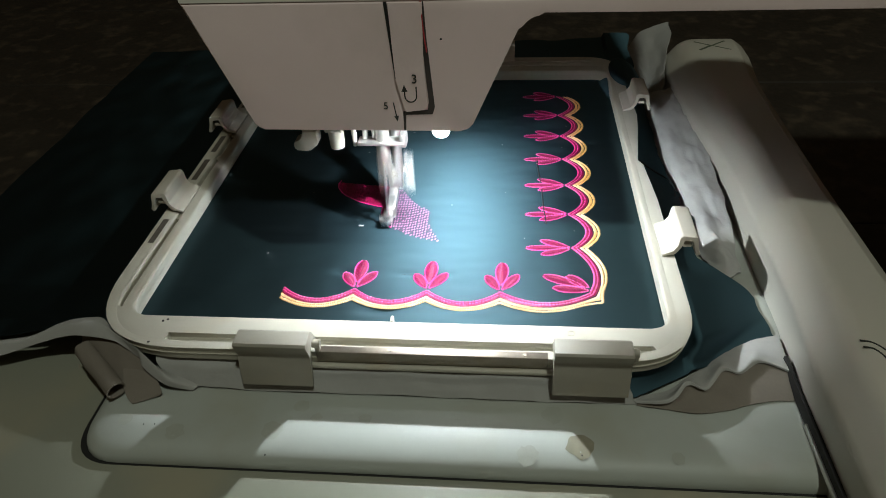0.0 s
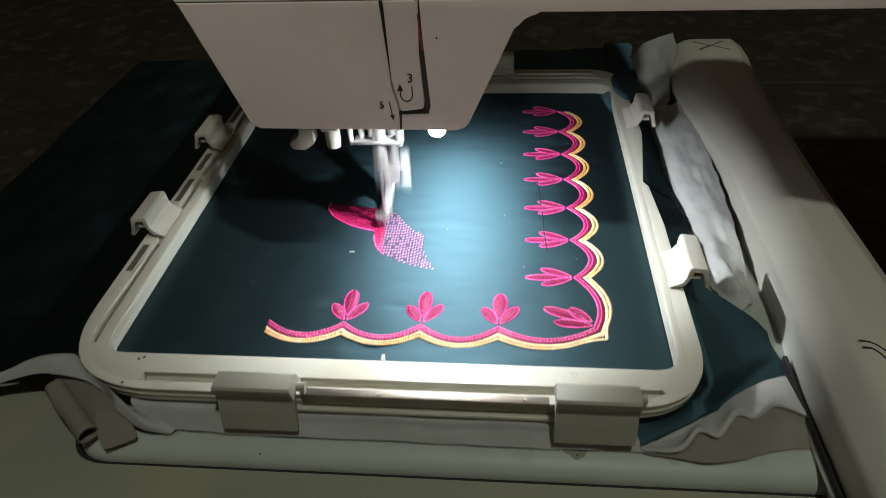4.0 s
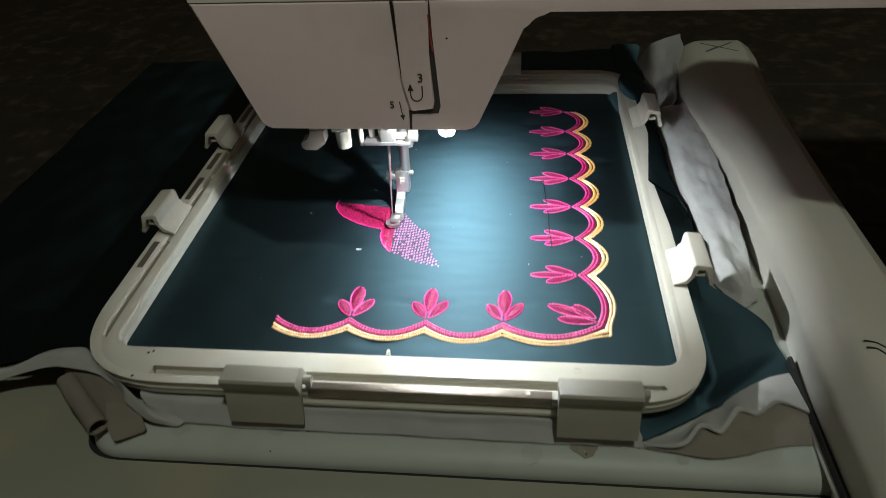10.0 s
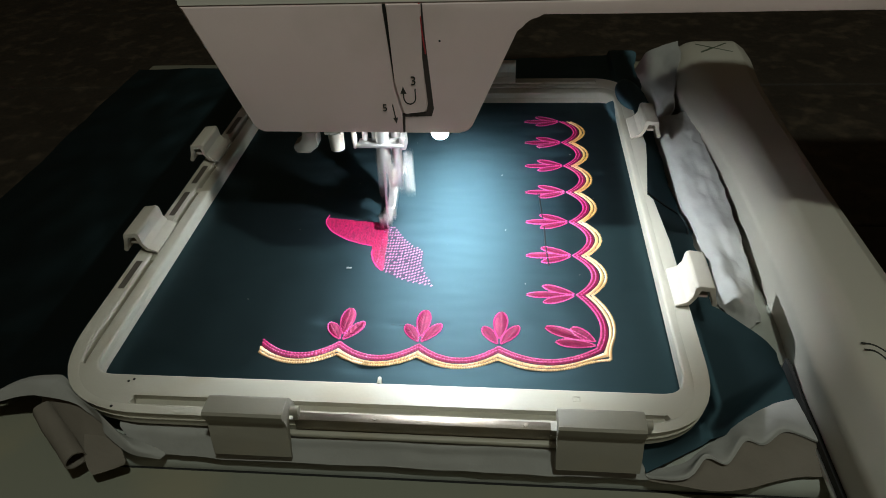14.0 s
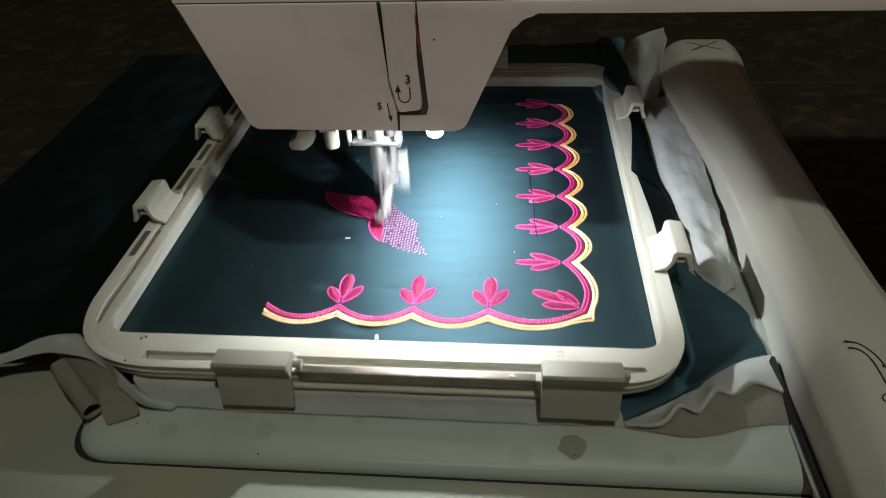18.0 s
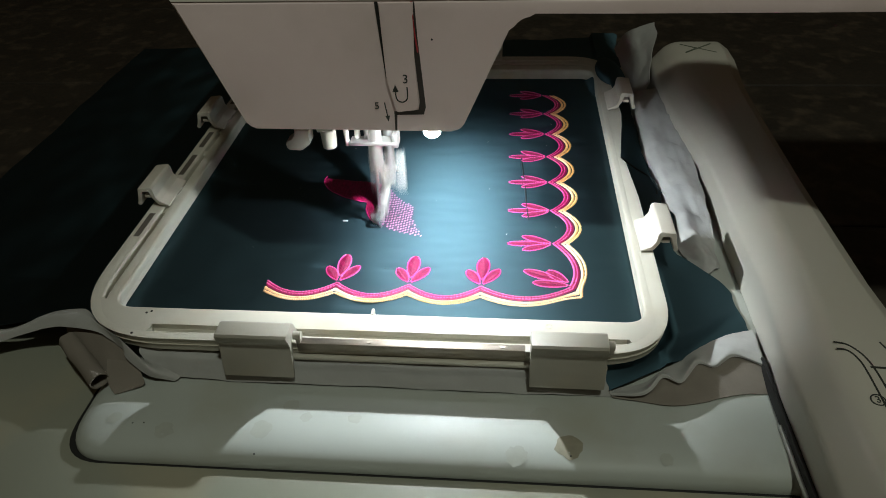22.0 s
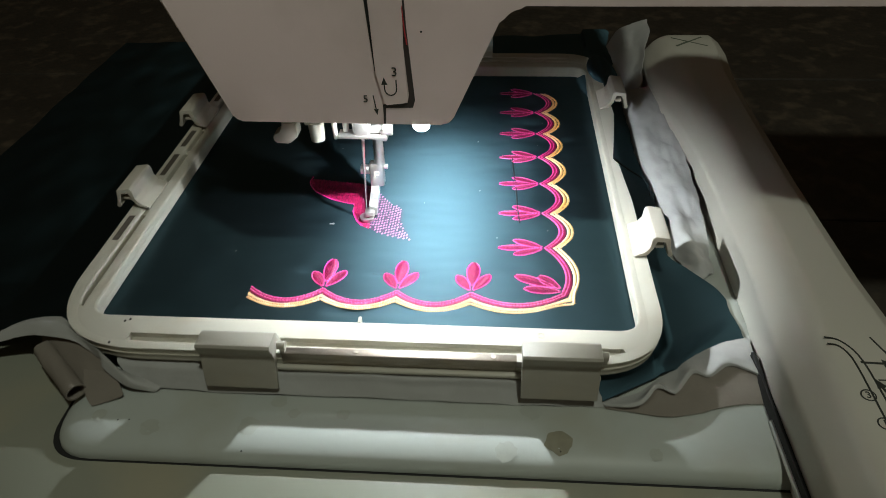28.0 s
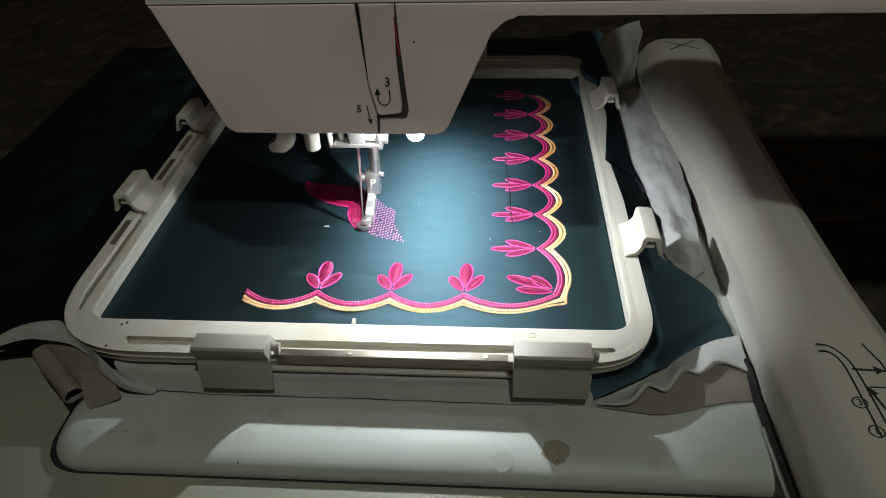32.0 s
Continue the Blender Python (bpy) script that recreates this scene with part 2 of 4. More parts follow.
def from_lists(name, verts, faces, material, parent=None, label="", smooth=None):
    me = bpy.data.meshes.new(name)
    me.from_pydata([(x * M, y * M, z * M) for x, y, z in verts], [], faces)
    return linked(name, me, material, parent, label, smooth)


def box(x0, x1, y0, y1, z0, z1, bevel=0.0, segments=2):
    bm = bmesh.new()
    bmesh.ops.create_cube(bm, size=1.0)
    bmesh.ops.scale(bm, vec=(x1 - x0, y1 - y0, z1 - z0), verts=bm.verts)
    bmesh.ops.translate(bm, vec=((x0 + x1) / 2, (y0 + y1) / 2, (z0 + z1) / 2), verts=bm.verts)
    if bevel:
        bmesh.ops.bevel(bm, geom=bm.edges[:], offset=bevel, segments=segments, affect="EDGES", profile=0.5)
    return bm


def prism(outline, axis, lo, hi, bevel=0.0, segments=2):
    """An outline of two coordinates drawn out along the third axis (0, 1 or 2) from lo to hi."""
    bm = bmesh.new()

    def at(p, w):
        q = list(p)
        q.insert(axis, w)
        return q
    a = [bm.verts.new(at(p, lo)) for p in outline]
    b = [bm.verts.new(at(p, hi)) for p in outline]
    bm.faces.new(a)
    bm.faces.new(b[::-1])
    for i in range(len(a)):
        j = (i + 1) % len(a)
        bm.faces.new((a[i], b[i], b[j], a[j]))
    if bevel:
        rim = [e for e in bm.edges if all(v in set(a) for v in e.verts) or all(v in set(b) for v in e.verts)]
        bmesh.ops.bevel(bm, geom=rim, offset=bevel, segments=segments, affect="EDGES", profile=0.5)
    return bm


def rounded(points, radii, steps=6):
    """Rounds the corners of a polygon."""
    out, n = [], len(points)
    for i, (p, r) in enumerate(zip(points, radii)):
        p, a, b = Vector(p), Vector(points[i - 1]), Vector(points[(i + 1) % n])
        if r <= 0:
            out.append(tuple(p))
            continue
        u, w = (a - p).normalized(), (b - p).normalized()
        d = min(r / max(0.05, math.tan(u.angle(w) / 2)), 0.49 * (a - p).length, 0.49 * (b - p).length)
        for k in range(steps + 1):
            s = k / steps
            out.append(tuple((p + u * d) * (1 - s) ** 2 + p * 2 * s * (1 - s) + (p + w * d) * s ** 2))
    return out


def rect(x0, x1, y0, y1, r, steps=6):
    return rounded([(x0, y0), (x1, y0), (x1, y1), (x0, y1)], [r] * 4, steps)


def ring(outer, inner, z0, z1, ch=0.7):
    """A flat frame between two outlines of equal count, its upper edges rounded off."""
    def grown(line, d):
        c = Vector((sum(p[0] for p in line) / len(line), sum(p[1] for p in line) / len(line)))
        return [tuple(Vector(p) + Vector((math.copysign(min(d, 1e9), p[0] - c.x), math.copysign(d, p[1] - c.y)))) for p in line]
    loops = [(outer, z0), (outer, z1 - ch), (grown(outer, -ch * 0.3), z1 - ch * 0.3), (grown(outer, -ch), z1),
             (grown(inner, ch), z1), (grown(inner, ch * 0.3), z1 - ch * 0.3), (inner, z1 - ch), (inner, z0)]
    bm = bmesh.new()
    vs = [[bm.verts.new((x, y, z)) for x, y in line] for line, z in loops]
    n = len(outer)
    for a, b in zip(vs, vs[1:] + vs[:1]):
        for i in range(n):
            j = (i + 1) % n
            bm.faces.new((a[i], a[j], b[j], b[i]))
    return bm


def rod(a, b, r, r2=None, sides=14, bm=None):
    """A round bar from a to b."""
    bm = bm or bmesh.new()
    a, b = Vector(a), Vector(b)
    d = b - a
    m = Matrix.Translation((a + b) / 2) @ d.to_track_quat("Z", "Y").to_matrix().to_4x4()
    bmesh.ops.create_cone(bm, cap_ends=True, segments=sides, radius1=r, radius2=r if r2 is None else r2, depth=d.length, matrix=m)
    return bm


def tube(points, r, sides=6, bm=None):
    """A thread or wire along points."""
    bm = bm or bmesh.new()
    pts = [Vector(p) for p in points]
    loops = []
    for i, p in enumerate(pts):
        d = (pts[min(i + 1, len(pts) - 1)] - pts[max(i - 1, 0)]).normalized()
        q = d.to_track_quat("Z", "Y")
        loops.append([bm.verts.new(p + q @ Vector((r * math.cos(2 * math.pi * k / sides), r * math.sin(2 * math.pi * k / sides), 0))) for k in range(sides)])
    for a, b in zip(loops, loops[1:]):
        for k in range(sides):
            bm.faces.new((a[k], a[(k + 1) % sides], b[(k + 1) % sides], b[k]))
    bm.faces.new(loops[0][::-1])
    bm.faces.new(loops[-1])
    return bm


def spline(points, per=8):
    """A smooth run through a few points."""
    p = [Vector(v) for v in points]
    p = [2 * p[0] - p[1]] + p + [2 * p[-1] - p[-2]]
    out = []
    for i in range(1, len(p) - 2):
        for k in range(per):
            s = k / per
            a, b, c, d = p[i - 1:i + 3]
            out.append(0.5 * (2 * b + (c - a) * s + (2 * a - 5 * b + 4 * c - d) * s * s + (3 * b - a - 3 * c + d) * s ** 3))
    return out + [p[-2]]


def sheet(lines, per=6, thick=0.5, crumple=0.6, wave=0.06, seed=0.0):
    """A soft sheet through a few lines of points, crumpled a little, with thickness."""
    across = [spline(line, per) for line in lines]
    cols = [spline([a[i] for a in across], per) for i in range(len(across[0]))]
    bm = bmesh.new()
    grid = []
    for i, col in enumerate(cols):
        row = []
        for j, p in enumerate(col):
            q = p * wave + Vector((seed, seed * 2, 0))
            d = noise.noise_vector(q) * crumple + noise.noise_vector(q * 3.1) * crumple * 0.4
            row.append(bm.verts.new(p + Vector((d.x * 0.6, d.y * 0.6, d.z))))
        grid.append(row)
    for a, b in zip(grid, grid[1:]):
        for j in range(len(a) - 1):
            bm.faces.new((a[j], a[j + 1], b[j + 1], b[j]))
    bmesh.ops.recalc_face_normals(bm, faces=bm.faces)
    bmesh.ops.solidify(bm, geom=bm.faces[:], thickness=thick)
    return bm


def letters(name, text, size, m, material, parent):
    """Printed characters lying in the x-y plane of the pose m."""
    cu = bpy.data.curves.new(name, "FONT")
    cu.body, cu.size, cu.extrude = text, size * M, 0.00008
    cu.align_x, cu.align_y, cu.resolution_u = "CENTER", "CENTER", 3
    tmp = bpy.data.objects.new(name, cu)
    scene.collection.objects.link(tmp)
    bpy.context.view_layer.update()
    me = bpy.data.meshes.new_from_object(tmp.evaluated_get(bpy.context.evaluated_depsgraph_get()))
    bpy.data.objects.remove(tmp)
    me.name = name
    me.transform(m)
    me.materials.clear()
    return linked(name, me, material, parent)


def ribbon(points, width, axis, lift, thick=0.15):
    """A printed line of some width along flat points; axis is the direction off the surface."""
    pts = [Vector(p) for p in points]
    up = Vector(axis)
    bm = bmesh.new()
    rows = []
    for i, p in enumerate(pts):
        d = (pts[min(i + 1, len(pts) - 1)] - pts[max(i - 1, 0)]).normalized()
        s = d.cross(up).normalized() * width / 2
        rows.append([bm.verts.new(q) for q in (p - s + up * (lift - thick), p - s + up * lift, p + s + up * lift, p + s + up * (lift - thick))])
    for a, b in zip(rows, rows[1:]):
        for k in range(3):
            bm.faces.new((a[k], a[k + 1], b[k + 1], b[k]))
    bm.faces.new(rows[0])
    bm.faces.new(rows[-1])
    return bm


def thing(name, label, category, group="", kind=""):
    return tagged(new(name), label, category, group, kind)


# ---- the room
def room():
    r = 1700
    walls = [("wall_north", -r, r, r, r + 80), ("wall_south", -r, r, -r - 80, -r), ("wall_east", r, r + 80, -r - 80, r + 80), ("wall_west", -r - 80, -r, -r - 80, r + 80)]
    for name, x0, x1, y0, y1 in walls:
        tagged(part(name, box(x0, x1, y0, y1, -780, 1900), WALL), "warm beige plaster wall of a dim room", "wall", kind="structure")
    tagged(part("floor", box(-r, r, -r, r, -820, -780), FLOOR), "brown floor of a dim room", "floor", kind="structure")
    tagged(part("ceiling", box(-r, r, -r, r, 1900, 1960), WALL), "warm beige ceiling of a dim room", "ceiling", kind="structure")


def work_table():
    t = thing("work_table", "dark brown wooden work table under the machine", "table")
    edges = [-520, -330, -140, 82, 270, 460, 640]
    for y0, y1 in zip(edges, edges[1:]):
        part("plank", box(-760, 760, y0 + 0.8, y1 - 0.8, -76, -52, 1.2), WOOD, t)
    part("apron", box(-740, 740, -500, 620, -150, -77.5), WOOD, t)
    for x in (-720, 660):
        for y in (-480, 540):
            part("leg", box(x, x + 60, y, y + 60, -780, -151, 2), WOOD, t)


room()
work_table()


# ---- the machine
BED_LEFT, BED_FRONT = -95.7, -119.2


def bed_height(x, y):
    """The bed's top: flat, rolling off towards its front and its free end."""
    d = max(0.0, min(1.0, min(x - BED_LEFT, y - BED_FRONT) / 15.0))
    return -10.0 - 6.4 * (1 - math.sqrt(max(0.0, 1 - (1 - d) ** 2.6)))


def bed_mesh():
    plate = rounded([(BED_LEFT, BED_FRONT), (166, BED_FRONT + 0.8), (166, 190), (BED_LEFT, 190)], [16, 1.5, 2, 17], 8)
    bm, loops = bmesh.new(), []
    steps = [(0.0, -17.3), (0.0, -16.6)] + [(d, -10.0 - 6.4 * (1 - math.sqrt(max(0.0, 1 - (1 - d / 15.0) ** 2.6)))) for d in (0.25, 0.7, 1.4, 2.4, 3.8, 5.5, 7.5, 10.0, 12.5, 15.0)]
    for d, z in steps:
        loops.append([bm.verts.new((x + (d if x < 30 else 0), y + (d if y < 0 else -0.3 * d), z)) for x, y in plate])
    for p, q in zip(loops, loops[1:]):
        for k in range(len(p)):
            bm.faces.new((p[k], p[(k + 1) % len(p)], q[(k + 1) % len(p)], q[k]))
    bm.faces.new(loops[-1])
    bm.faces.new(loops[0][::-1])
    return bm


def sewing_machine():
    s = thing("sewing_machine", "aged cream sewing and embroidery machine with lit bulb", "sewing machine")
    # extension table round the bed, the bed's rounded plate
    part("extension_table", box(-222, 198, -330, 236, -32, -17.5, 2.5, 3), TABLE_TOP, s, "cream plastic extension table, stained", 40)
    for x in (-200, 150):
        for y in (-300, 190):
            part("foot", rod((x, y, -52), (x, y, -32), 9, 10), DARK, s)
    bed = part("bed_plate", bed_mesh(), BED, s, "grey-white enamelled bed plate with brown stains", 50)
    seam = rounded([(BED_LEFT - 2.8, BED_FRONT - 0.7), (158, BED_FRONT), (158, 150), (BED_LEFT - 2.8, 150)], [17, 0, 0, 4], 8)
    part("bed_seam", prism(seam, 2, -17.6, -17.44), DARK, s, "dark gap round the bed plate")
    for x, y, r, strong in ((80.5, -109.0, 5.4, 1), (63, -113, 4.2, 0), (72, -96.5, 4.6, 0), (-17.5, -97.0, 3.4, 0), (6.5, -101.5, 3.0, 0), (-25.5, -108, 4.4, 0), (-60, -110, 4.0, 0), (-80, -106, 3.0, 0), (-11, -102, 2.6, 0), (112, -112, 2.6, 0)):
        spots = [(x, y)]
        for k in range(20):
            c, w = math.cos(k * math.pi / 10), math.sin(k * math.pi / 10)
            spots.append((x + r * (0.85 + 0.3 * noise.noise((c * 2 + x, w * 2, y))) * c, y + r * (0.8 + 0.3 * noise.noise((c * 2, w * 2 + x, y))) * w))
        from_lists("stain", [(px, py, bed_height(px, py) + 0.03) for px, py in spots], [(0, k, k % 20 + 1) for k in range(1, 21)], STAIN if strong else STAIN_FAINT, bed, "brown oil stain" if strong else "faint brown stain", 60)
    for x, y in ((-68.5, -107.5), (81, -112.3), (-72.5, -107.8), (-85, -85), (-26, -116.5)):
        part("speck", rod((x, y, bed_height(x, y) - 0.3), (x, y, bed_height(x, y) + 0.06), 0.28, sides=8), DARK, bed)
    part("needle_plate", prism(rect(-28, 40, -30, 34, 4), 2, -9.95, -9.4, 0.2), STEEL, s, "steel needle plate")

    # head: a casing that widens upwards, and the beam that leaves it to the side
    front = rounded([(-31.5, 73.6), (41.8, 73.0), (59.6, 112.9), (90, 112.7), (430, 112.2), (430, 117), (-48.2, 117)],
                    [3.0, 4.5, 8.5, 0, 0, 0, 0], 6)
    part("face_plate", prism(front, 1, -45, -39, 0.8, 3), CASING, s, "pinkish cream plastic face plate", 35)
    part("head_body", prism([(-30.6, 74.4), (10.4, 74.4), (10.4, 116.8), (-46.6, 116.8)], 1, -38.9, 66), CASING, s)
    part("beam", box(10.6, 429, -38.9, 66, 113.6, 117), CASING, s)
    # unseen black sheets, added to keep bulb light from bouncing inside the head
    part("unseen_lining", box(11.4, 49.4, -38.0, 44, 112.9, 113.5), LIGHT_BLOCK, s, "unseen black roof added over the bulb to hold back light")
    part("unseen_lining", box(10.5, 11.3, -38.0, 44, 76, 112.8), LIGHT_BLOCK, s, "unseen black side wall added to hold back light")
    part("unseen_lining", box(11.4, 42.0, -38.8, -38.1, 76, 112.8), LIGHT_BLOCK, s, "unseen black sheet added behind the face plate to hold back light")
    hb = HEAD_BULB / M
    part("inner_bulb", lathe(hb, [(0.0, -1.6), (0.9, -1.3), (1.4, -0.75), (1.6, 0.0), (1.4, 0.9), (0.9, 1.6)]), HEAD_GLOW, s, "lit white bulb inside the head", 60)
    # an unseen cup, added to narrow the bulb's cone
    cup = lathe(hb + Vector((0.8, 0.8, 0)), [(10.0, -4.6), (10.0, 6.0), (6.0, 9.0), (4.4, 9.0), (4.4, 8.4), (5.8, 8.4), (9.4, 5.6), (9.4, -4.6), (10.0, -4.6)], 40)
    part("unseen_cup", cup, LIGHT_BLOCK, s, "unseen black cup added to narrow the bulb's light", 40)
    # unseen arcs, added to darken the front right and the rear
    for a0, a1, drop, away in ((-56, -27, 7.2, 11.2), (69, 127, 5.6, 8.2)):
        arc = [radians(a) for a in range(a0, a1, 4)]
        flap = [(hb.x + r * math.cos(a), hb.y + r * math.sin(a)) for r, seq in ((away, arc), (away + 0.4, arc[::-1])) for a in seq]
        part("light_shield", prism(flap, 2, hb.z - drop, hb.z + 5.0), LIGHT_BLOCK, s, "unseen black shield added to cut the bulb's light")
    part("bulb_socket", rod(hb + Vector((0, 0, 1.5)), hb + Vector((0, 0, 41.3)), 1.3), CASING, s)
    upper = [(-45.0, 117.2), (-44.0, 118.4), (-33, 146), (-24, 156), (50, 158), (61, 150), (66, 117.2)]
    part("upper_casing", prism(upper, 0, -48.6, 430, 0.8, 2), COVER, s, "grey-cream sloping upper casing", 35)
    # two unseen blocks, added to keep room light off the cloth behind
    part("upper_casing", box(-48, 146, 66.2, 115, 117.3, 156, 2), COVER, s, "unseen grey-cream block added behind the upper casing for its shadow", 40)
    part("shadow_block", box(-48, 146, -15, 115, 158.2, 240, 8, 3), COVER, s, "unseen grey-cream block added on the head to shade the cloth", 40)
    part("column", box(352, 430, -45, 66, -30, 112.8, 3, 2), CASING, s, "cream column at the end of the beam")
    # thread channel
    cover = rounded([(17.6, 116.8), (28.2, 116.8), (27.6, 100), (28.3, 81.5), (20.6, 80.6), (18.2, 92)], [0, 0, 1, 1.6, 0.6, 4], 4)
    ch = part("channel_cover", prism(cover, 1, -46.0, -45.05, 0.25), CASING, s, "pinkish cream thread channel cover")
    slot = [(27.2, 116.8), (28.6, 116.8), (28.9, 106), (30.4, 82), (29.6, 79.4), (20.6, 79.2), (20.2, 73.4), (19.5, 73.4), (19.7, 80.4), (27.9, 81.0), (28.5, 84), (27.4, 104)]
    part("thread_slot", prism(slot, 1, -45.25, -45.03), SLOT_DARK, s, "dark thread slot")
    part("thread_slot", prism([(16.3, 116.8), (17.3, 116.8), (18.0, 104), (18.3, 92), (17.9, 92), (17.1, 104)], 1, -45.25, -45.03), DARK, s, "dark narrow slot beside the cover")
    part("upper_thread", tube(spline([(27.7, -45.6, 117), (27.9, -45.8, 112), (28.3, -45.7, 106), (28.8, -45.4, 101)]), 0.24), THREAD, s, "red thread in the slot")
    part("screw_hole", rod((33.4, -45.1, 105), (33.4, -44.9, 105), 0.35, sides=8), DARK, s)
    face = Matrix.Rotation(radians(90), 4, "X")
    letters("numeral", "3", 4.3, Matrix.Translation(Vector((24.3, -46.12, 92.2)) * M) @ face, INK, s)
    letters("numeral", "5", 3.6, Matrix.Translation(Vector((14.0, -45.12, 82.3)) * M) @ face, INK, s)
    hook = [(24.7, -46.0, 89.6)] + [(22.75 + 1.95 * math.cos(a), -46.0, 86.4 + 2.2 * math.sin(a)) for a in [-k * math.pi / 8 for k in range(9)]] + [(20.8, -46.0, 88.2)]
    part("arrow_mark", ribbon(hook, 0.42, (0, -1, 0), 0.1), INK, s)
    part("arrow_head", prism([(19.8, 87.9), (21.8, 87.9), (20.8, 90.4)], 1, -46.14, -45.9), INK, s)
    part("arrow_mark", ribbon([(16.6, -45, 83.6), (17.3, -45, 78.4)], 0.36, (0, -1, 0), 0.1), INK, s)
    part("arrow_head", prism([(16.5, 78.6), (18.1, 78.8), (17.5, 76.6)], 1, -45.14, -44.9), INK, s)

    # bulb under the head
    b = BULB / M
    lens = lathe(b, [(0.0, -2.0), (1.1, -1.7), (1.8, -0.9), (2.0, 0.0), (1.8, 0.9), (1.1, 1.6), (0.0, 1.9)])
    bmesh.ops.scale(lens, vec=(1.5, 0.8, 1.2), space=Matrix.Translation(-b), verts=lens.verts)
    part("bulb", lens, BULB_GLOW, s, "lit white tip of the bulb", 60)

    # levers under the head
    lever = rounded([(-34.5, 42.0), (-28.5, 41.6), (-24.6, 44.6), (-24.2, 51), (-30.5, 51), (-31.2, 47.2), (-35.0, 45.2)], [1, 1.2, 1, 0, 0, 1, 1], 4)
    part("threader_lever", prism(lever, 1, -4.0, 2.5, 0.6), CLAMP, s, "cream needle threader lever", 40)
    part("lever_stem", box(-30.8, -24.6, -3.5, 2.5, 50.5, 74.0, 0.6), CLAMP, s)
    part("lever_knob", rod((-17.2, 0, 41.6), (-17.2, 0, 50), 3.0, 3.4), CLAMP, s, "cream round lever knob", 40)
    part("lever_stem", box(-21.5, -14.0, -2.5, 2.5, 49.2, 74.0, 0.6), CLAMP, s)
    part("guide_pin", rod((-9.5, 0, 42.2), (-9.8, 0, 60), 1.0, 1.3), CLIP, s)
    part("bracket", box(-8.0, 11.5, -3.5, 3.0, 43.6, 45.2, 0.5), STEEL, s, "flat steel bracket", 40)
    for x in (-5.2, -1.2, 2.8):
        part("bracket_post", rod((x, 1.5, 45.2), (x, 1.5, 74.0), 1.3), STEEL, s, "", 40)
    part("guide_plate", box(9.8, 12.6, -3.0, 3.5, 42.4, 48.4, 0.8), STEEL, s, "pale thread guide at the needle bar", 40)

    # presser bar and hopping foot
    part("presser_bar", rod((5.3, 14.0, 21.0), (5.3, 14.0, 74.0), 2.3), STEEL, s, "", 40)
    foot = part("presser_foot", box(0.6, 6.9, 11.6, 16.6, 10.8, 22.4, 0.7), STEEL, s, "steel embroidery foot with lettered holder", 40)
    part("holder_screw", rod((-3.4, 13.8, 18.8), (0.5, 13.8, 18.8), 2.2), STEEL, foot, "", 40)
    part("holder_screw", rod((7.0, 13.8, 20.4), (8.8, 13.8, 20.4), 1.2), STEEL, foot, "", 40)
    letters("numeral", "P", 6.2, Matrix.Translation(Vector((3.8, 11.45, 16.8)) * M) @ face, CLIP, foot)
    shank = rounded([(15.8, 11.0), (11.8, 11.0), (10.0, 8.8), (6.0, 7.6), (2.6, 6.0), (1.4, 2.2), (4.2, 2.2), (5.2, 4.6), (11.0, 5.8), (14.8, 8.0)], [0, 0, 1.5, 1.5, 1.2, 0, 0, 1, 1.5, 1.5], 4)
    part("shank", prism(shank, 0, 0.6, 4.4, 0.4), STEEL, foot, "", 40)
    part("sole", ring([(3.0 * math.cos(k * math.pi / 8), 2.7 * math.sin(k * math.pi / 8)) for k in range(16)],
                      [(1.6 * math.cos(k * math.pi / 8), 1.4 * math.sin(k * math.pi / 8)) for k in range(16)], 0.7, 2.4, 0.4), STEEL, foot, "", 40)
    part("sole_arm", box(-1.2, 3.2, -0.4, 4.2, 2.3, 4.6, 0.6), STEEL, foot, "", 40)

    # needle bar, which rises and falls
    bar = part("needle_bar", rod((2.0, 0, 50), (3.2, 0, 96), 3.0), STEEL, s, "bright steel needle bar", 40)
    part("needle_clamp", box(-1.0, 5.2, -3.0, 3.0, 44.4, 51.0, 0.8), BAR_STEEL, bar, "", 40)
    part("clamp_screw", rod((5.2, -0.5, 47.0), (11.4, -0.5, 47.0), 1.5), BAR_STEEL, bar, "", 40)
    part("screw_head", rod((11.0, -0.5, 47.0), (14.6, -0.5, 47.0), 2.7, 2.5), BAR_STEEL, bar, "", 40)
    part("needle", rod((0.1, 0, 7.0), (1.8, 0, 43), 0.25, 0.75, 10), STEEL, bar, "", 40)
    part("needle_thread", tube([(0.6, -0.8, 12), (1.6, -1.2, 28), (2.6, -1.8, 43)], 0.05), THREAD, bar, "red thread at the needle")
    return bar, foot


def lathe(centre, profile, sides=20):
    bm = bmesh.new()
    rows = [[bm.verts.new((centre[0] + r * math.cos(2 * math.pi * k / sides), centre[1] + r * math.sin(2 * math.pi * k / sides), centre[2] + z)) for k in range(sides)]
            if r > 0 else [bm.verts.new((centre[0], centre[1], centre[2] + z))] for r, z in profile]
    for a, b in zip(rows, rows[1:]):
        for k in range(sides):
            j = (k + 1) % sides
            if len(a) == 1:
                bm.faces.new((a[0], b[j], b[k]))
            elif len(b) == 1:
                bm.faces.new((a[k], a[j], b[0]))
            else:
                bm.faces.new((a[k], a[j], b[j], b[k]))
    return bm


STAIN = mat("brown_oil_stain", (0.25, 0.235, 0.17), 0.45, vary=0.22, scale=300, bump=0.05)
STAIN_FAINT = mat("faint_stain", (0.365, 0.38, 0.335), 0.45, vary=0.12, scale=200, bump=0.03)
needle_bar, hopping_foot = sewing_machine()


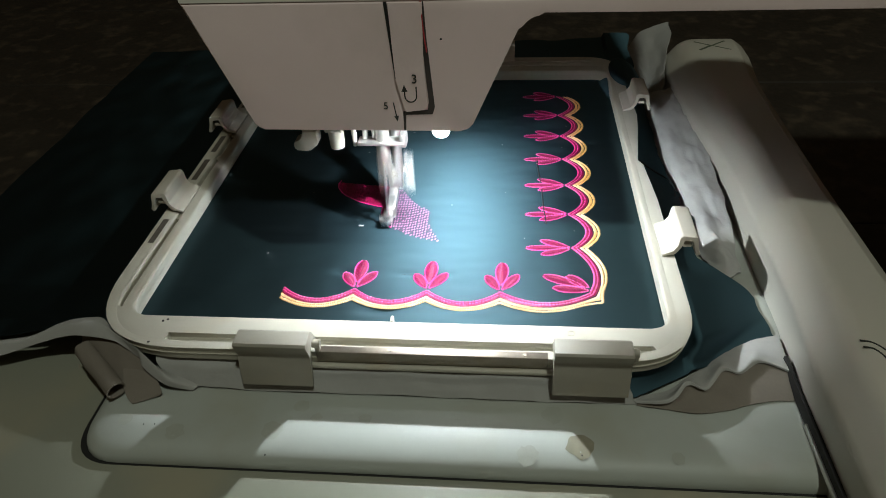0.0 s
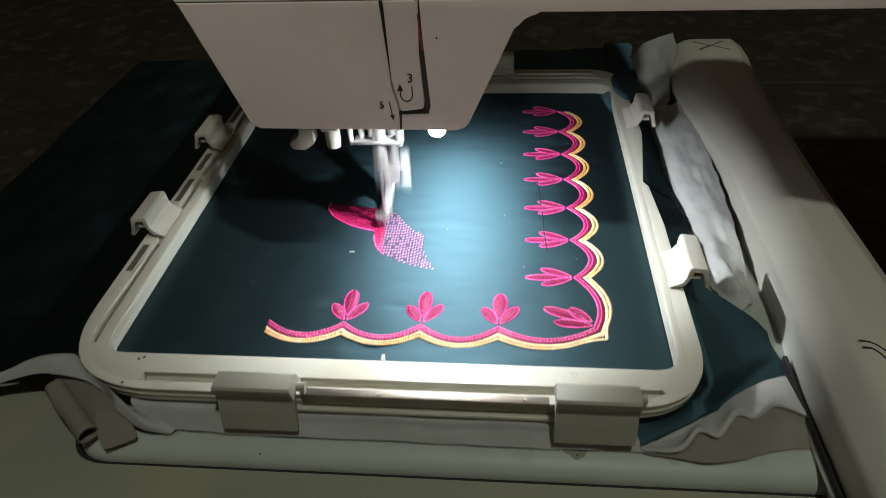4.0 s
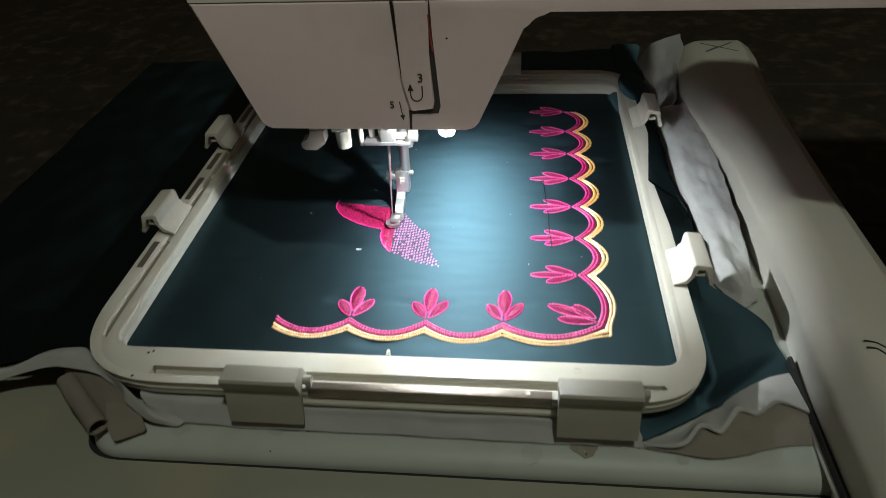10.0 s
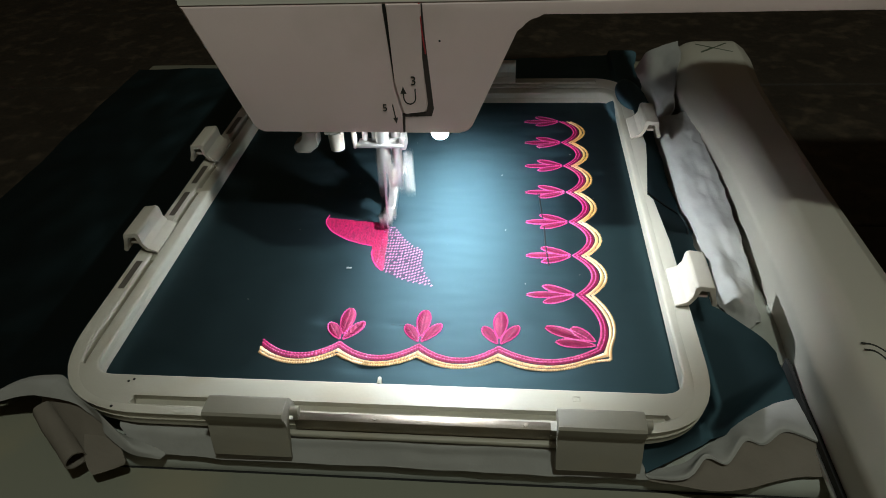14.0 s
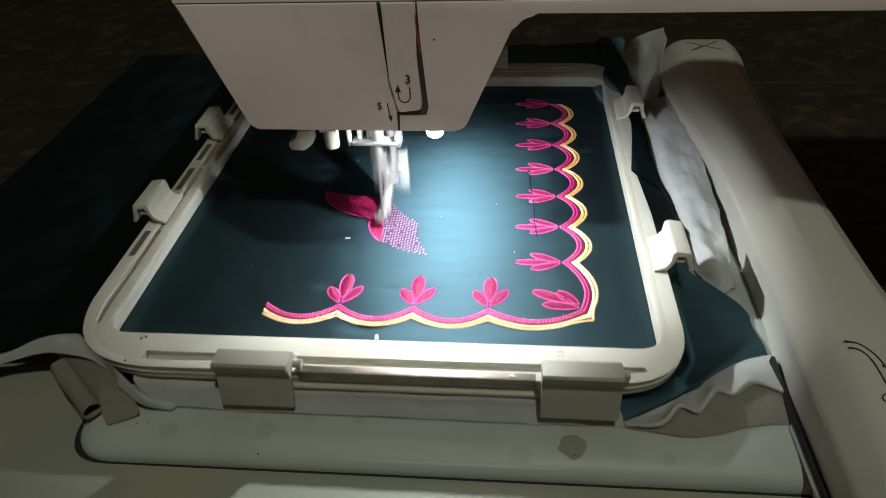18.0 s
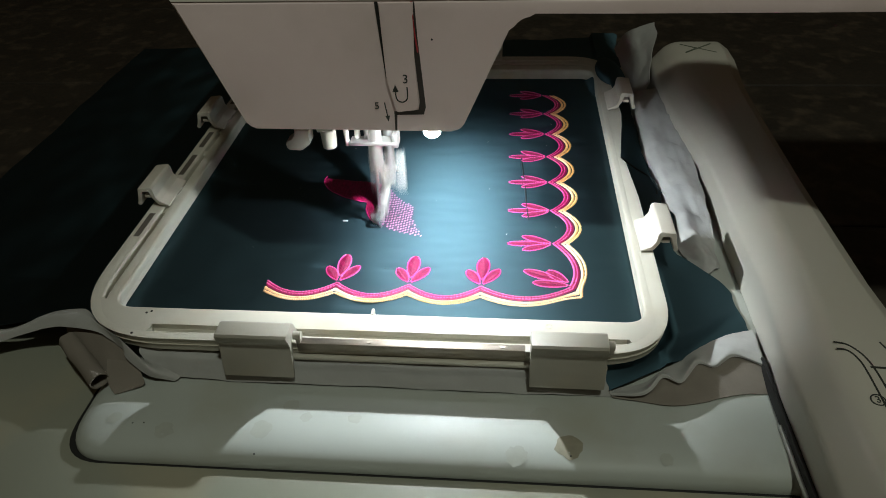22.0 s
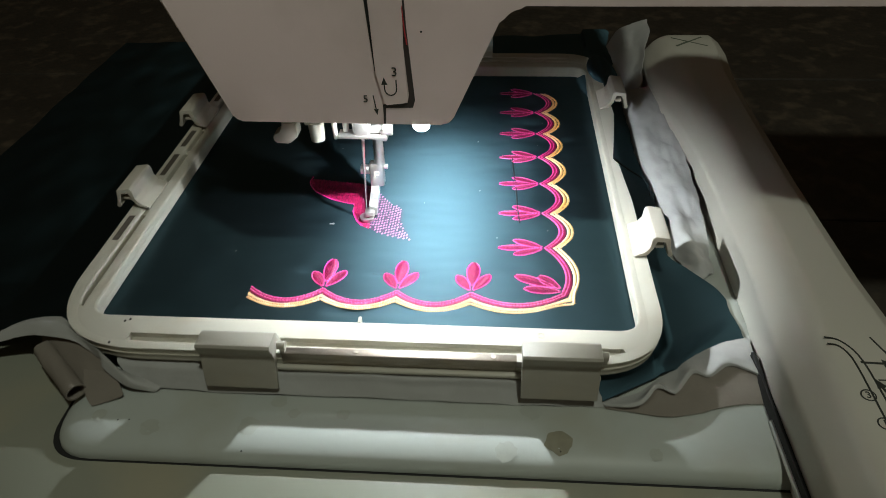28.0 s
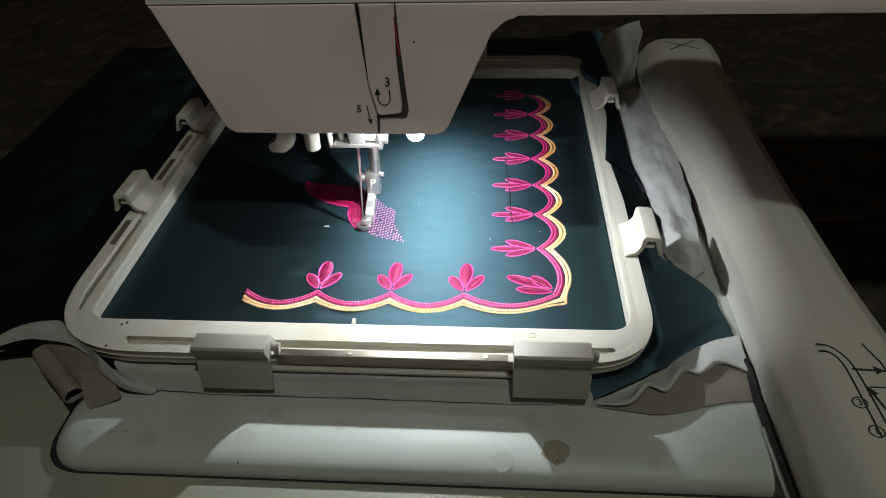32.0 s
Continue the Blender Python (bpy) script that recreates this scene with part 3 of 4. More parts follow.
# ---- the arm of the embroidery unit, which carries the hoop sideways
def embroidery_unit():
    a = thing("embroidery_unit", "long cream plastic embroidery unit beside the hoop", "embroidery unit")
    bm, loops = bmesh.new(), []
    for y, d, shrink in ((-300, 3, 3), (-297, 3, 0.8), (-294, 3, 0), (-88, 3, 0), (-70, 1.5, 0), (-50, 0, 0), (20, 0, 0), (50, 1.2, 0), (75, 4.5, 0), (100, 8.6, 0), (125, 10.5, 0), (150, 11, 0), (166, 11, 0), (169.5, 11, 0.8), (172, 11, 3)):
        slope = 5.5 * min(1, max(0, (y + 88) / 60)) * min(1, max(0, (150 - y) / 30))      # the top falls away a little
        line = rounded([(161.0 - d + shrink, -17.3), (159.8 - d + shrink, 9.0), (167.5 - 0.75 * d, 22.5 - shrink), (188.5, 22.5 - slope - shrink), (195.5 - shrink, 17.5 - slope), (195.5 - shrink, -17.3)], [0, 8, 8 + 0.8 * d, 4, 4, 0], 8)
        loops.append([bm.verts.new((x, y, z)) for x, z in line])
    for p, q in zip(loops, loops[1:]):
        for k in range(len(p)):
            bm.faces.new((p[k], p[(k + 1) % len(p)], q[(k + 1) % len(p)], q[k]))
    bm.faces.new(loops[0])
    bm.faces.new(loops[-1][::-1])
    part("arm_body", bm, UNIT, a, "cream arm body with rounded shoulder", 60)
    part("carriage_slot", box(155.9, 157.3, -290, -70, -9.6, -4.5, 0.2), DARK, a, "dark carriage slot")
    part("slot_trim", box(155.2, 156.4, -300, -98, -9.7, -7.6, 0.2), STEEL, a, "bright metal strip along the slot", 40)
    up = (0, 0, 1)
    z = 22.5
    # crossed-out icon at the rear end
    part("icon_line", ribbon([(166.0, 150.0, z), (183.0, 164.0, z)], 1.1, up, 0.1), INK_FADED, a)
    part("icon_line", ribbon([(165.0, 163.0, z), (184.0, 150.5, z)], 0.9, up, 0.1), INK_FADED, a)
    part("icon_line", ribbon([(165.0, 163.0, z), (173.0, 157.0, z), (166.0, 150.5, z)], 0.7, up, 0.1), INK_FADED, a)
    # threading diagram at the front
    part("diagram_line", ribbon(spline([(166.8, -88.5, z), (170.6, -89.6, z), (173.6, -93.6, z), (175.0, -99.5, z), (175.4, -110, z), (175.6, -128, z)]), 0.6, up, 0.1), INK, a)
    part("diagram_line", ribbon(spline([(166.8, -91.4, z), (169.8, -92.2, z), (171.8, -96.0, z), (172.4, -103, z), (172.4, -124, z)]), 0.6, up, 0.1), INK, a)
    part("diagram_line", ribbon([(174.0, -99.0, z), (184.0, -99.4, z)], 0.8, up, 0.1), INK, a)
    part("diagram_line", ribbon([(181.0, -88.0, z), (183.6, -96.0, z), (184.2, -124, z)], 0.6, up, 0.1), INK, a)
    part("diagram_line", ribbon([(176.4, -106.0, z), (185.0, -106.0, z)], 0.5, up, 0.1), INK, a)
    part("diagram_arrow", prism([(174.8, -109.4), (178.0, -108.6), (175.6, -105.6)], 2, z - 0.1, z + 0.1), INK, a)
    part("diagram_line", ribbon([(176.3, -108.5, z), (178.2, -117, z)], 0.8, up, 0.1), INK, a)
    part("diagram_arrow", prism([(180.5, -101.0), (180.5, -97.6), (183.4, -99.2)], 2, z - 0.1, z + 0.1), INK, a)
    for text, x, y in (("3", 171.2, -112.0), ("1", 171.8, -122.2)):
        part("diagram_ring", ring([(x + 2.2 * math.cos(k * math.pi / 10), y + 2.2 * math.sin(k * math.pi / 10)) for k in range(20)],
                                  [(x + 1.8 * math.cos(k * math.pi / 10), y + 1.8 * math.sin(k * math.pi / 10)) for k in range(20)], z - 0.1, z + 0.1, 0.02), INK, a)
        letters("numeral", text, 3.4, Matrix.Translation(Vector((x, y, z + 0.08)) * M), INK, a)
    return a


unit = embroidery_unit()


# ---- the hoop with its clamps
def hoop_frame():
    h = thing("embroidery_hoop", "cream plastic embroidery hoop with grooved rim", "hoop")
    outer = rounded([(-103.6, -85.2), (122.4, -85.2), (122.4, 179), (-103.6, 179)], [40, 29, 23, 23], 13)
    inner = rect(-90.5, 114.5, -69, 159, 9, 13)
    rim_out = rounded([(-94.3, -77.5), (116.2, -77.5), (116.2, 165), (-94.3, 165)], [18, 13, 13, 13], 13)
    rim_in = rounded([(-98.2, -81.8), (117.0, -81.8), (117.0, 168), (-98.2, 168)], [31, 22, 18, 18], 13)
    plain_in, plain_out = rim_in, rim_out
    side = [15, 46.5, 50.5, 84, 97, 112, 135]        # the outer wall steps in beside the carriage
    outer = outer[:28] + list(zip([122.0, 120.0, 117.9, 122.6, 124.0, 123.6, 122.4], side)) + outer[28:]
    inner, rim_out, rim_in = ([*line[:28], *((line[27][0], y) for y in side), *line[28:]] for line in (inner, rim_out, rim_in))
    part("base_ring", ring(outer, inner, 0.3, 3.4, 0.5), HOOP, h, "", 45)
    part("inner_rim", ring(rim_out, inner, 3.2, 6.6, 0.9), HOOP, h, "raised inner rim", 45)
    part("outer_rim", ring(outer, rim_in, 3.2, 6.6, 0.8), HOOP, h, "raised outer rim", 45)
    for k, side in ((0, -1), (1, 1)):                 # the groove is closed round the front corners
        n = len(plain_in) // 4
        arc_out = [(x + side * 0.7, y - 0.7) for x, y in plain_in[k * n:(k + 1) * n]]
        arc_in = [(x - side * 0.7, y + 0.7) for x, y in plain_out[k * n:(k + 1) * n]]
        if side < 0:
            arc_out, arc_in = [p for p in arc_out if p[1] < -62], [p for p in arc_in if p[1] < -66]
            fill = arc_out + [(-71.0, -82.0), (-70.0, -79.8), (-71.0, -77.3)] + arc_in[::-1]
        else:
            fill = [(106.4, -82.0)] + arc_out + [(117.5, -40), (115.6, -40)] + arc_in[::-1] + [(106.4, -77.3), (107.6, -79.8)]
        part("corner_fill", prism(fill, 2, 3.3, 6.54), HOOP, h, "", 45)
    part("groove_fill", box(115.6, 117.5, -39.8, 150, 3.3, 6.54), HOOP, h, "", 45)
    for y0, y1 in ((-4, 14), (50, 54), (75, 90), (130, 150)):
        part("channel_block", box(-98.1, -94.4, y0, y1, 3.3, 5.4, 0.4), HOOP, h, "", 45)
    # metal bar and its rivets between the front clamps
    bar = part("metal_bar", box(-12.5, 70, -86.1, -82.9, 2.2, 6.85, 0.35), WORN_STEEL, h, "worn steel bar on the rim", 40)
    for x in (14.0, 62.0):
        part("rivet", rod((x, -84.4, 6.8), (x, -84.4, 7.1), 0.9, sides=10), WORN_STEEL, bar, "", 60)
    part("front_lip", box(-41, 99, -87.2, -85.2, -0.9, 0.9, 0.5), HOOP, h, "", 45)
    part("centre_mark", rounded_peg(12.6, -68.6), HOOP, h, "small centre mark", 45)
    for y0, y1 in ((-24, -6), (28, 48), (56, 73), (108, 128)):
        part("rim_slot", box(-102.6, -99.8, y0, y1, 6.3, 6.64, 0.02), SLOT, h, "dark slot in the rim")
    part("moulded_mark", ring(rect(77.4, 80.0, -74.2, -71.9, 0.5), rect(77.8, 79.6, -73.8, -72.3, 0.3), 6.3, 6.75, 0.05), HOOP, h, "small moulded rectangle", 45)
    for x, y in ((-75, -72.5), (-73.4, -71.6), (-76, -83.6)):
        part("pin_hole", rod((x, y, 6.3), (x, y, 6.75), 0.5, sides=8), DARK, h)
    part("rear_bar", box(-60, 106, 172, 176, 5.9, 7.2, 0.6), HOOP, h, "", 45)
    return h


def rounded_peg(x, y):
    return prism(rounded([(x - 0.6, y - 1.0), (x + 0.6, y - 1.0), (x + 0.6, y + 2.2), (x - 0.6, y + 2.2)], [0, 0, 0.55, 0.55], 4), 2, 4.0, 6.8, 0.2)


def front_clamp():
    c = thing("hoop_clamp", "beige plastic clamp gripping the hoop's rim", "clamp", "clamps on the hoop")
    profile = [(8.6, 7.2), (7.6, 9.6), (6.0, 13.4), (4.8, 14.8), (3.6, 15.1), (-2.4, 15.1), (-3.2, 14.4), (-2.7, 12.0), (-1.1, 9.4), (-0.9, 8.0), (-1.5, 6.4), (-2.6, 1.0), (-3.6, -4.6), (-2.2, -5.0), (-0.8, 0.6), (0.4, 6.2), (2.4, 10.6), (6.2, 9.2), (7.0, 7.0)]
    part("clamp_body", prism(profile, 0, -13.1, 13.1, 0.4), CLAMP, c, "", 35)
    part("grip_pad", box(-12.4, 12.4, 3.4, 8.4, 6.7, 7.2, 0.2), CLAMP, c)
    part("pivot", rod((13.2, 4.0, 9.6), (16.0, 4.0, 9.6), 1.6), CLAMP, c, "", 40)
    part("pivot_lug", box(14.0, 15.8, 2.4, 4.8, 6.7, 9.8, 0.4), CLAMP, c, "", 40)
    return c


def side_clip():
    """Its back stands outside the rim, its tongue lies on the rim towards +x."""
    c = thing("hoop_clip", "pale plastic spring clip on the hoop's rim", "clip", "clips on the hoop")
    profile = rounded([(-2.2, 16.6), (3.9, 17.2), (4.8, 16.2), (5.2, 12.0), (6.8, 9.4), (10.8, 7.7), (10.8, 6.7), (5.8, 8.0), (3.7, 11.6), (3.2, 15.4), (-0.6, 15.0), (-1.2, 12.4), (-2.2, 8.8), (-4.0, 8.8), (-2.8, 12.4)],
                      [0.9, 0.9, 0.9, 0.8, 0.8, 0.3, 0.3, 0.6, 0.5, 0.5, 0.5, 0.8, 0.6, 0.8, 0.8], 3)
    part("clip_body", prism(profile, 1, -10.8, 10.8, 0.4), CLIP, c, "", 35)
    part("clip_rib", box(-0.4, 3.0, -9.8, 9.8, 11.0, 12.4, 0.3), CLIP, c, "", 40)
    part("clip_hook", rod((-3.1, -10.7, 8.6), (-3.1, 10.7, 8.6), 1.05), CLIP, c, "", 40)
    return c


hoop = hoop_frame()
clamp = front_clamp()
clip = side_clip()
riders = [(hoop, pose(0, 0, 0))]
CLAMPS = [(-26.6, -88.8, 0), (84.7, -88.8, 0)]
CLIPS = [(-106.0, 10.0, 0), (-106.0, 86.5, 0), (128.6, -16.6, 180), (128.6, 113.0, 180), (47.0, 182.5, -90)]
for i, (x, y, rz) in enumerate(CLAMPS):
    m = pose(x * M, y * M, 0, 0, 0, rz)
    riders.append((clamp if i == 0 else copy_thing(clamp, m), m))
for i, (x, y, rz) in enumerate(CLIPS):
    m = pose(x * M, y * M, 0, 0, 0, rz)
    riders.append((clip if i == 0 else copy_thing(clip, m), m))


# ---- the cloth and its stitching
PULLS = [(-13.5, 4.5), (13.6, 6.0), (28.2, 4.5), (60.0, 4.0)]   # where the petals draw the cloth into short creases


def cloth_height(x, y):
    """Flat within the hoop, falling in folds to the bed and table outside it."""
    over = 8.4 * math.exp(-(((x - 124.8) / 11.0) ** 2 + ((y - 157) / 26.0) ** 2) ** 3)
    if over > 0.4:                                  # a fold lies over the hoop's far corner
        return over - 4.0 * max(0.0, (x - 124) / 12)
    dx = max(-92 - x, x - 118, 0)
    dy = max(-80 - y, y - 174, 0)
    d = math.hypot(dx, dy)
    if x > 95 and y < -57:                          # round the front corner
        d = max(0.0, math.hypot(x - 95, -57 - y) - 23)
    if d == 0:
        pucker = 0.40 * noise.noise((x * 0.05, y * 0.11, 1.0)) * min(1, (x + 92) / 20, (118 - x) / 20, (y + 80) / 20, (174 - y) / 20)
        creases = 0.30 * noise.noise((x * 0.035 + y * 0.02, y * 0.16 - x * 0.03, 7.0)) * min(1, max(0, (x + 90) / 15), max(0, (y + 78) / 15))
        gather = 0.22 * math.exp(-((y + 55.5) / 3.2) ** 2) * math.sin(x * 0.16 + 1.0) if -40 < x < 90 else 0.0       # the seam draws the cloth up
        fine = 0.075 * noise.noise((x * 0.05 + 3, y * 0.33 + x * 0.02, 15.0))
        drawn = sum(0.75 * math.exp(-((x - px) / half) ** 2 - ((y + 33.2 + (x - px) * 0.04) / 1.5) ** 2) for px, half in PULLS)
        drawn += 1.1 * math.exp(-((x - 3.5) / 8.0) ** 2 - ((y + 56.6 - ((x - 3.5) * 0.06) ** 2) / 2.0) ** 2)
        return min(0.0, pucker) - 0.46 + creases * 0.5 + gather + fine - drawn
    fall = 8.2 * (1 - math.exp(-d / (3.0 if x > 95 and y < -40 else 9.0)))
    folds = (noise.noise((x * 0.022, y * 0.03, 4.0)) * 2.2 + noise.noise((x * 0.06, y * 0.05, 9.0)) * 1.0) * min(1, d / 12) * (0.45 if x < -100 else 1)
    if x < -96:                                    # the sheet rides up over its own folded edge
        folds += (6.0 if x > -128 else 6.0 - 4.0 * min(1, (-128 - x) / 20)) * math.exp(-((y + 72) / 13.0) ** 2) * min(1, (-96 - x) / 14)
    if x > 121:
        folds += 2.6 * math.sin(y * 0.055 + 1.0) * min(1, d / 8) + 1.0
        near = min(1, (x - 121) / 6) * min(1, max(0, (-12 - y) / 18))       # the sheet breaks over a ridge at the front corner
        s = min(1, max(0, (-66 + (x - 127) * 0.77 - y) / 4.6))
        base = max(-9.2, -fall + folds)
        slope = -1.2 - 0.23 * (x - 121)
        return base + (max(-9.2, slope - 5.4 * s * s * (3 - 2 * s)) - base) * near
    return max(-9.2, -fall + folds) - 6.5 * min(1, max(0, (-112 - x) / 30)) * min(1, max(0, (y + 60) / 30))


def front_edge(x):
    if x < -100:
        return -70 + 1.2 * math.sin(x * 0.05)
    if x < -66:
        return -78
    if x < 100:
        return -86
    return -88 + (x - 104) * 0.60


def right_edge(y):
    return 157 - 19 * min(1, max(0, (y + 34) / 22)) + 1.6 * math.sin(y * 0.19) + (2 * noise.noise((y * 0.1, 3, 3)))


def cloth():
    c = thing("embroidered_cloth", "dark teal satin cloth with pink and gold embroidery in the hoop", "cloth")
    step, bm = 1.5, bmesh.new()
    grid = {}
    nx, ny = 258, 228
    for i in range(nx):
        for j in range(ny):
            x, y = -224 + i * step, -92 + j * step
            x2, y2 = x, max(y, front_edge(x))
            x2 = min(x, right_edge(y2))
            y2 = max(y2, front_edge(x2))
            if y2 > y + 2 * step or x2 < x - 2 * step:
                continue
            grid[i, j] = bm.verts.new((x2, y2, cloth_height(x2, y2)))
    for (i, j), v in list(grid.items()):
        q = [grid.get(k) for k in ((i, j), (i + 1, j), (i + 1, j + 1), (i, j + 1))]
        if all(q):
            bm.faces.new(q)
    bmesh.ops.remove_doubles(bm, verts=bm.verts[:], dist=0.05)
    bmesh.ops.recalc_face_normals(bm, faces=bm.faces)
    bmesh.ops.solidify(bm, geom=bm.faces[:], thickness=0.35)
    part("cloth_sheet", bm, CLOTH, c, "", 60)
    # the far side hangs over the table's edge
    hang = sheet([[(-223.5, -66, -14), (-223.5, 40, -16), (-223.5, 150, -16), (-223.5, 240, -16)],
                  [(-228, -66, -19), (-229.5, 40, -22), (-229.5, 150, -21), (-228, 240, -22)],
                  [(-231, -60, -40), (-231, 40, -45), (-233, 150, -44), (-231, 236, -42)]], 5, 0.35, 0.8, 0.05, 3)
    part("hanging_edge", hang, CLOTH, c, "", 60)
    return c


class Stitches:
    """Gathers single raised stitches into one mesh."""

    def __init__(self):
        self.verts, self.faces = [], []

    def add(self, a, b, width, height, base=0.02):
        ax, ay, bx, by = *a, *b
        dx, dy = bx - ax, by - ay
        n = math.hypot(dx, dy) or 1e-6
        sx, sy = -dy / n * width / 2, dx / n * width / 2
        k = len(self.verts)
        for s, lift in ((0.0, 0.05), (0.22, 0.9), (0.5, 1.0), (0.78, 0.9), (1.0, 0.05)):
            x, y = ax + dx * s, ay + dy * s
            for w, h in ((-1.0, 0.0), (-0.62, 0.72), (0.0, 1.0), (0.62, 0.72), (1.0, 0.0)):
                self.verts.append((x + sx * w, y + sy * w, base + height * lift * h))
        for i in range(4):
            for j in range(4):
                p = k + 5 * i + j
                self.faces.append((p, p + 1, p + 6, p + 5))

    def cord(self, pts, pitch, width, height, base=0.05, slant=0.35, span=1.15):
        """A row of short slanting stitches along a line."""
        run = []
        for p, q in zip(pts, pts[1:]):
            d = (Vector(q) - Vector(p)).length
            run.append(d)
        total, s = sum(run), 0.0
        while s < total - pitch * 0.5:
            a, b = walk_along(pts, run, s), walk_along(pts, run, min(total, s + pitch * span))
            t = (b - a).normalized() if (b - a).length else Vector((1, 0))
            off = Vector((-t.y, t.x)) * slant * width * random.uniform(0.6, 1.2)
            self.add(tuple(a - off), tuple(b + off), width * random.uniform(0.85, 1.1), height * random.uniform(0.8, 1.15), base)
            s += pitch

    def satin(self, inner, outer, pitch, height, base=0.02):
        """Stitches laid side by side from one line to another."""
        n = max(2, int(max((Vector(inner[-1]) - Vector(inner[0])).length, (Vector(outer[-1]) - Vector(outer[0])).length) * 1.12 / pitch))
        for i in range(n):
            u = (i + random.uniform(0.3, 0.7)) / n
            a, b = at_share(inner, u - 0.004), at_share(outer, u + 0.004)
            e = (b - a) * random.uniform(-0.03, 0.03)
            self.add(tuple(a - e), tuple(b + e), pitch * 1.25, height * random.uniform(0.85, 1.1), base)

    def build(self, name, material, parent, label=""):
        return from_lists(name, self.verts, self.faces, material, parent, label, 75)

    def fill(self, outline, angle, pitch, width, height, base=0.02):
        """Parallel stitches at an angle, cut off by an outline."""
        d = Vector((math.cos(radians(angle)), math.sin(radians(angle))))
        n = Vector((-d.y, d.x))
        pts = [Vector(p) for p in outline]
        h = min(p.dot(n) for p in pts) + pitch * 0.6
        while h < max(p.dot(n) for p in pts):
            cuts = []
            for p, q in zip(pts, pts[1:] + pts[:1]):
                a, b = p.dot(n) - h, q.dot(n) - h
                if (a < 0) != (b < 0):
                    cuts.append(p.lerp(q, a / (a - b)).dot(d))
            cuts.sort()
            for a, b in zip(cuts[::2], cuts[1::2]):
                if b - a > 0.3:
                    a, b = a + random.uniform(-0.15, 0.1), b + random.uniform(-0.1, 0.15)
                    self.add(tuple(d * a + n * h), tuple(d * b + n * h), width, height * random.uniform(0.55, 1.35), base)
            h += pitch * random.uniform(0.92, 1.08)


def walk_along(pts, run, s):
    for p, q, d in zip(pts, pts[1:], run):
        if s <= d and d > 0:
            return Vector(p).lerp(Vector(q), s / d)
        s -= d
    return Vector(pts[-1])


def at_share(pts, u):
    u = min(max(u, 0), 1) * (len(pts) - 1)
    i = min(int(u), len(pts) - 2)
    return Vector(pts[i]).lerp(Vector(pts[i + 1]), u - i)


def bow(a, b, n, sag, steps=24):
    """A bowed line from a to b, sagging along n."""
    a, b, n = Vector(a), Vector(b), Vector(n)
    return [a.lerp(b, k / steps) + n * sag * 4 * (k / steps) * (1 - k / steps) for k in range(steps + 1)]


def scallop(c, n, inner, mid, outer, flare=0):
    """One scallop; flare draws its first (-1) or last (1) end of the outer line out into a point."""
    lines = [bow(a, b, n, s) for a, b, s in (inner, mid, outer)]
    if flare:
        for k, p in enumerate(lines[2]):
            u = k / (len(lines[2]) - 1)
            w = max(0.0, ((u if flare > 0 else 1 - u) - 0.80) / 0.20) ** 2
            lines[2][k] = p + Vector((3.0, -2.6)) * w

    def between(i, u):
        return [p.lerp(q, u) for p, q in zip(lines[i], lines[i + 1])]
    st = Stitches()
    st.satin(lines[0], between(0, 0.95), 0.55, 0.30)
    band = st.build("pink_scallop", CRIMSON, c, "crimson satin-stitched scallop")
    st = Stitches()
    st.cord(between(0, 0.13), 1.35, 0.72, 0.40, 0.12, 0.12, 0.92)
    st.cord(between(0, 0.57), 1.35, 0.68, 0.40, 0.12, 0.12, 0.92)
    st.build("pink_cord", PINK, band, "bright pink corded outline")
    st = Stitches()
    st.satin(between(1, 0.10), between(1, 0.48), 0.50, 0.45)
    gold = st.build("gold_scallop", GOLD, c, "golden satin-stitched scallop")
    st = Stitches()
    st.cord(between(1, 0.74), 0.95, 1.05, 0.45, 0.06, 0.35, 1.1)
    st.build("gold_cord", GOLD, gold, "golden corded line")


def petal(c, base, tip, width, spread=42):
    """A petal filled from its midrib outwards, each half with stitches of its own slant."""
    base, tip = Vector(base), Vector(tip)
    d = tip - base
    s = Vector((-d.y, d.x)).normalized() * width / 2
    along = math.degrees(math.atan2(d.y, d.x))
    shape = [(0.0, 0.05), (0.12, 0.40), (0.3, 0.78), (0.5, 0.98), (0.68, 1.0), (0.84, 0.78), (0.95, 0.40), (1.0, 0.04)]
    st = Stitches()
    for side in (1, -1):
        half = [base + d * u + s * side * w * 0.90 for u, w in shape] + [base + d * 0.97, base + d * 0.03]
        st.fill(half, along + side * spread, 0.46, 0.54, 0.36)
    p = st.build("petal", CRIMSON, c, "crimson satin-stitched petal")
    st = Stitches()
    for side in (1, -1):
        st.cord([base + d * u + s * side * w for u, w in shape], 1.2, 0.58, 0.42, 0.10, 0.22, 0.9)
    st.build("petal_outline", PINK, p, "bright pink corded petal edge")


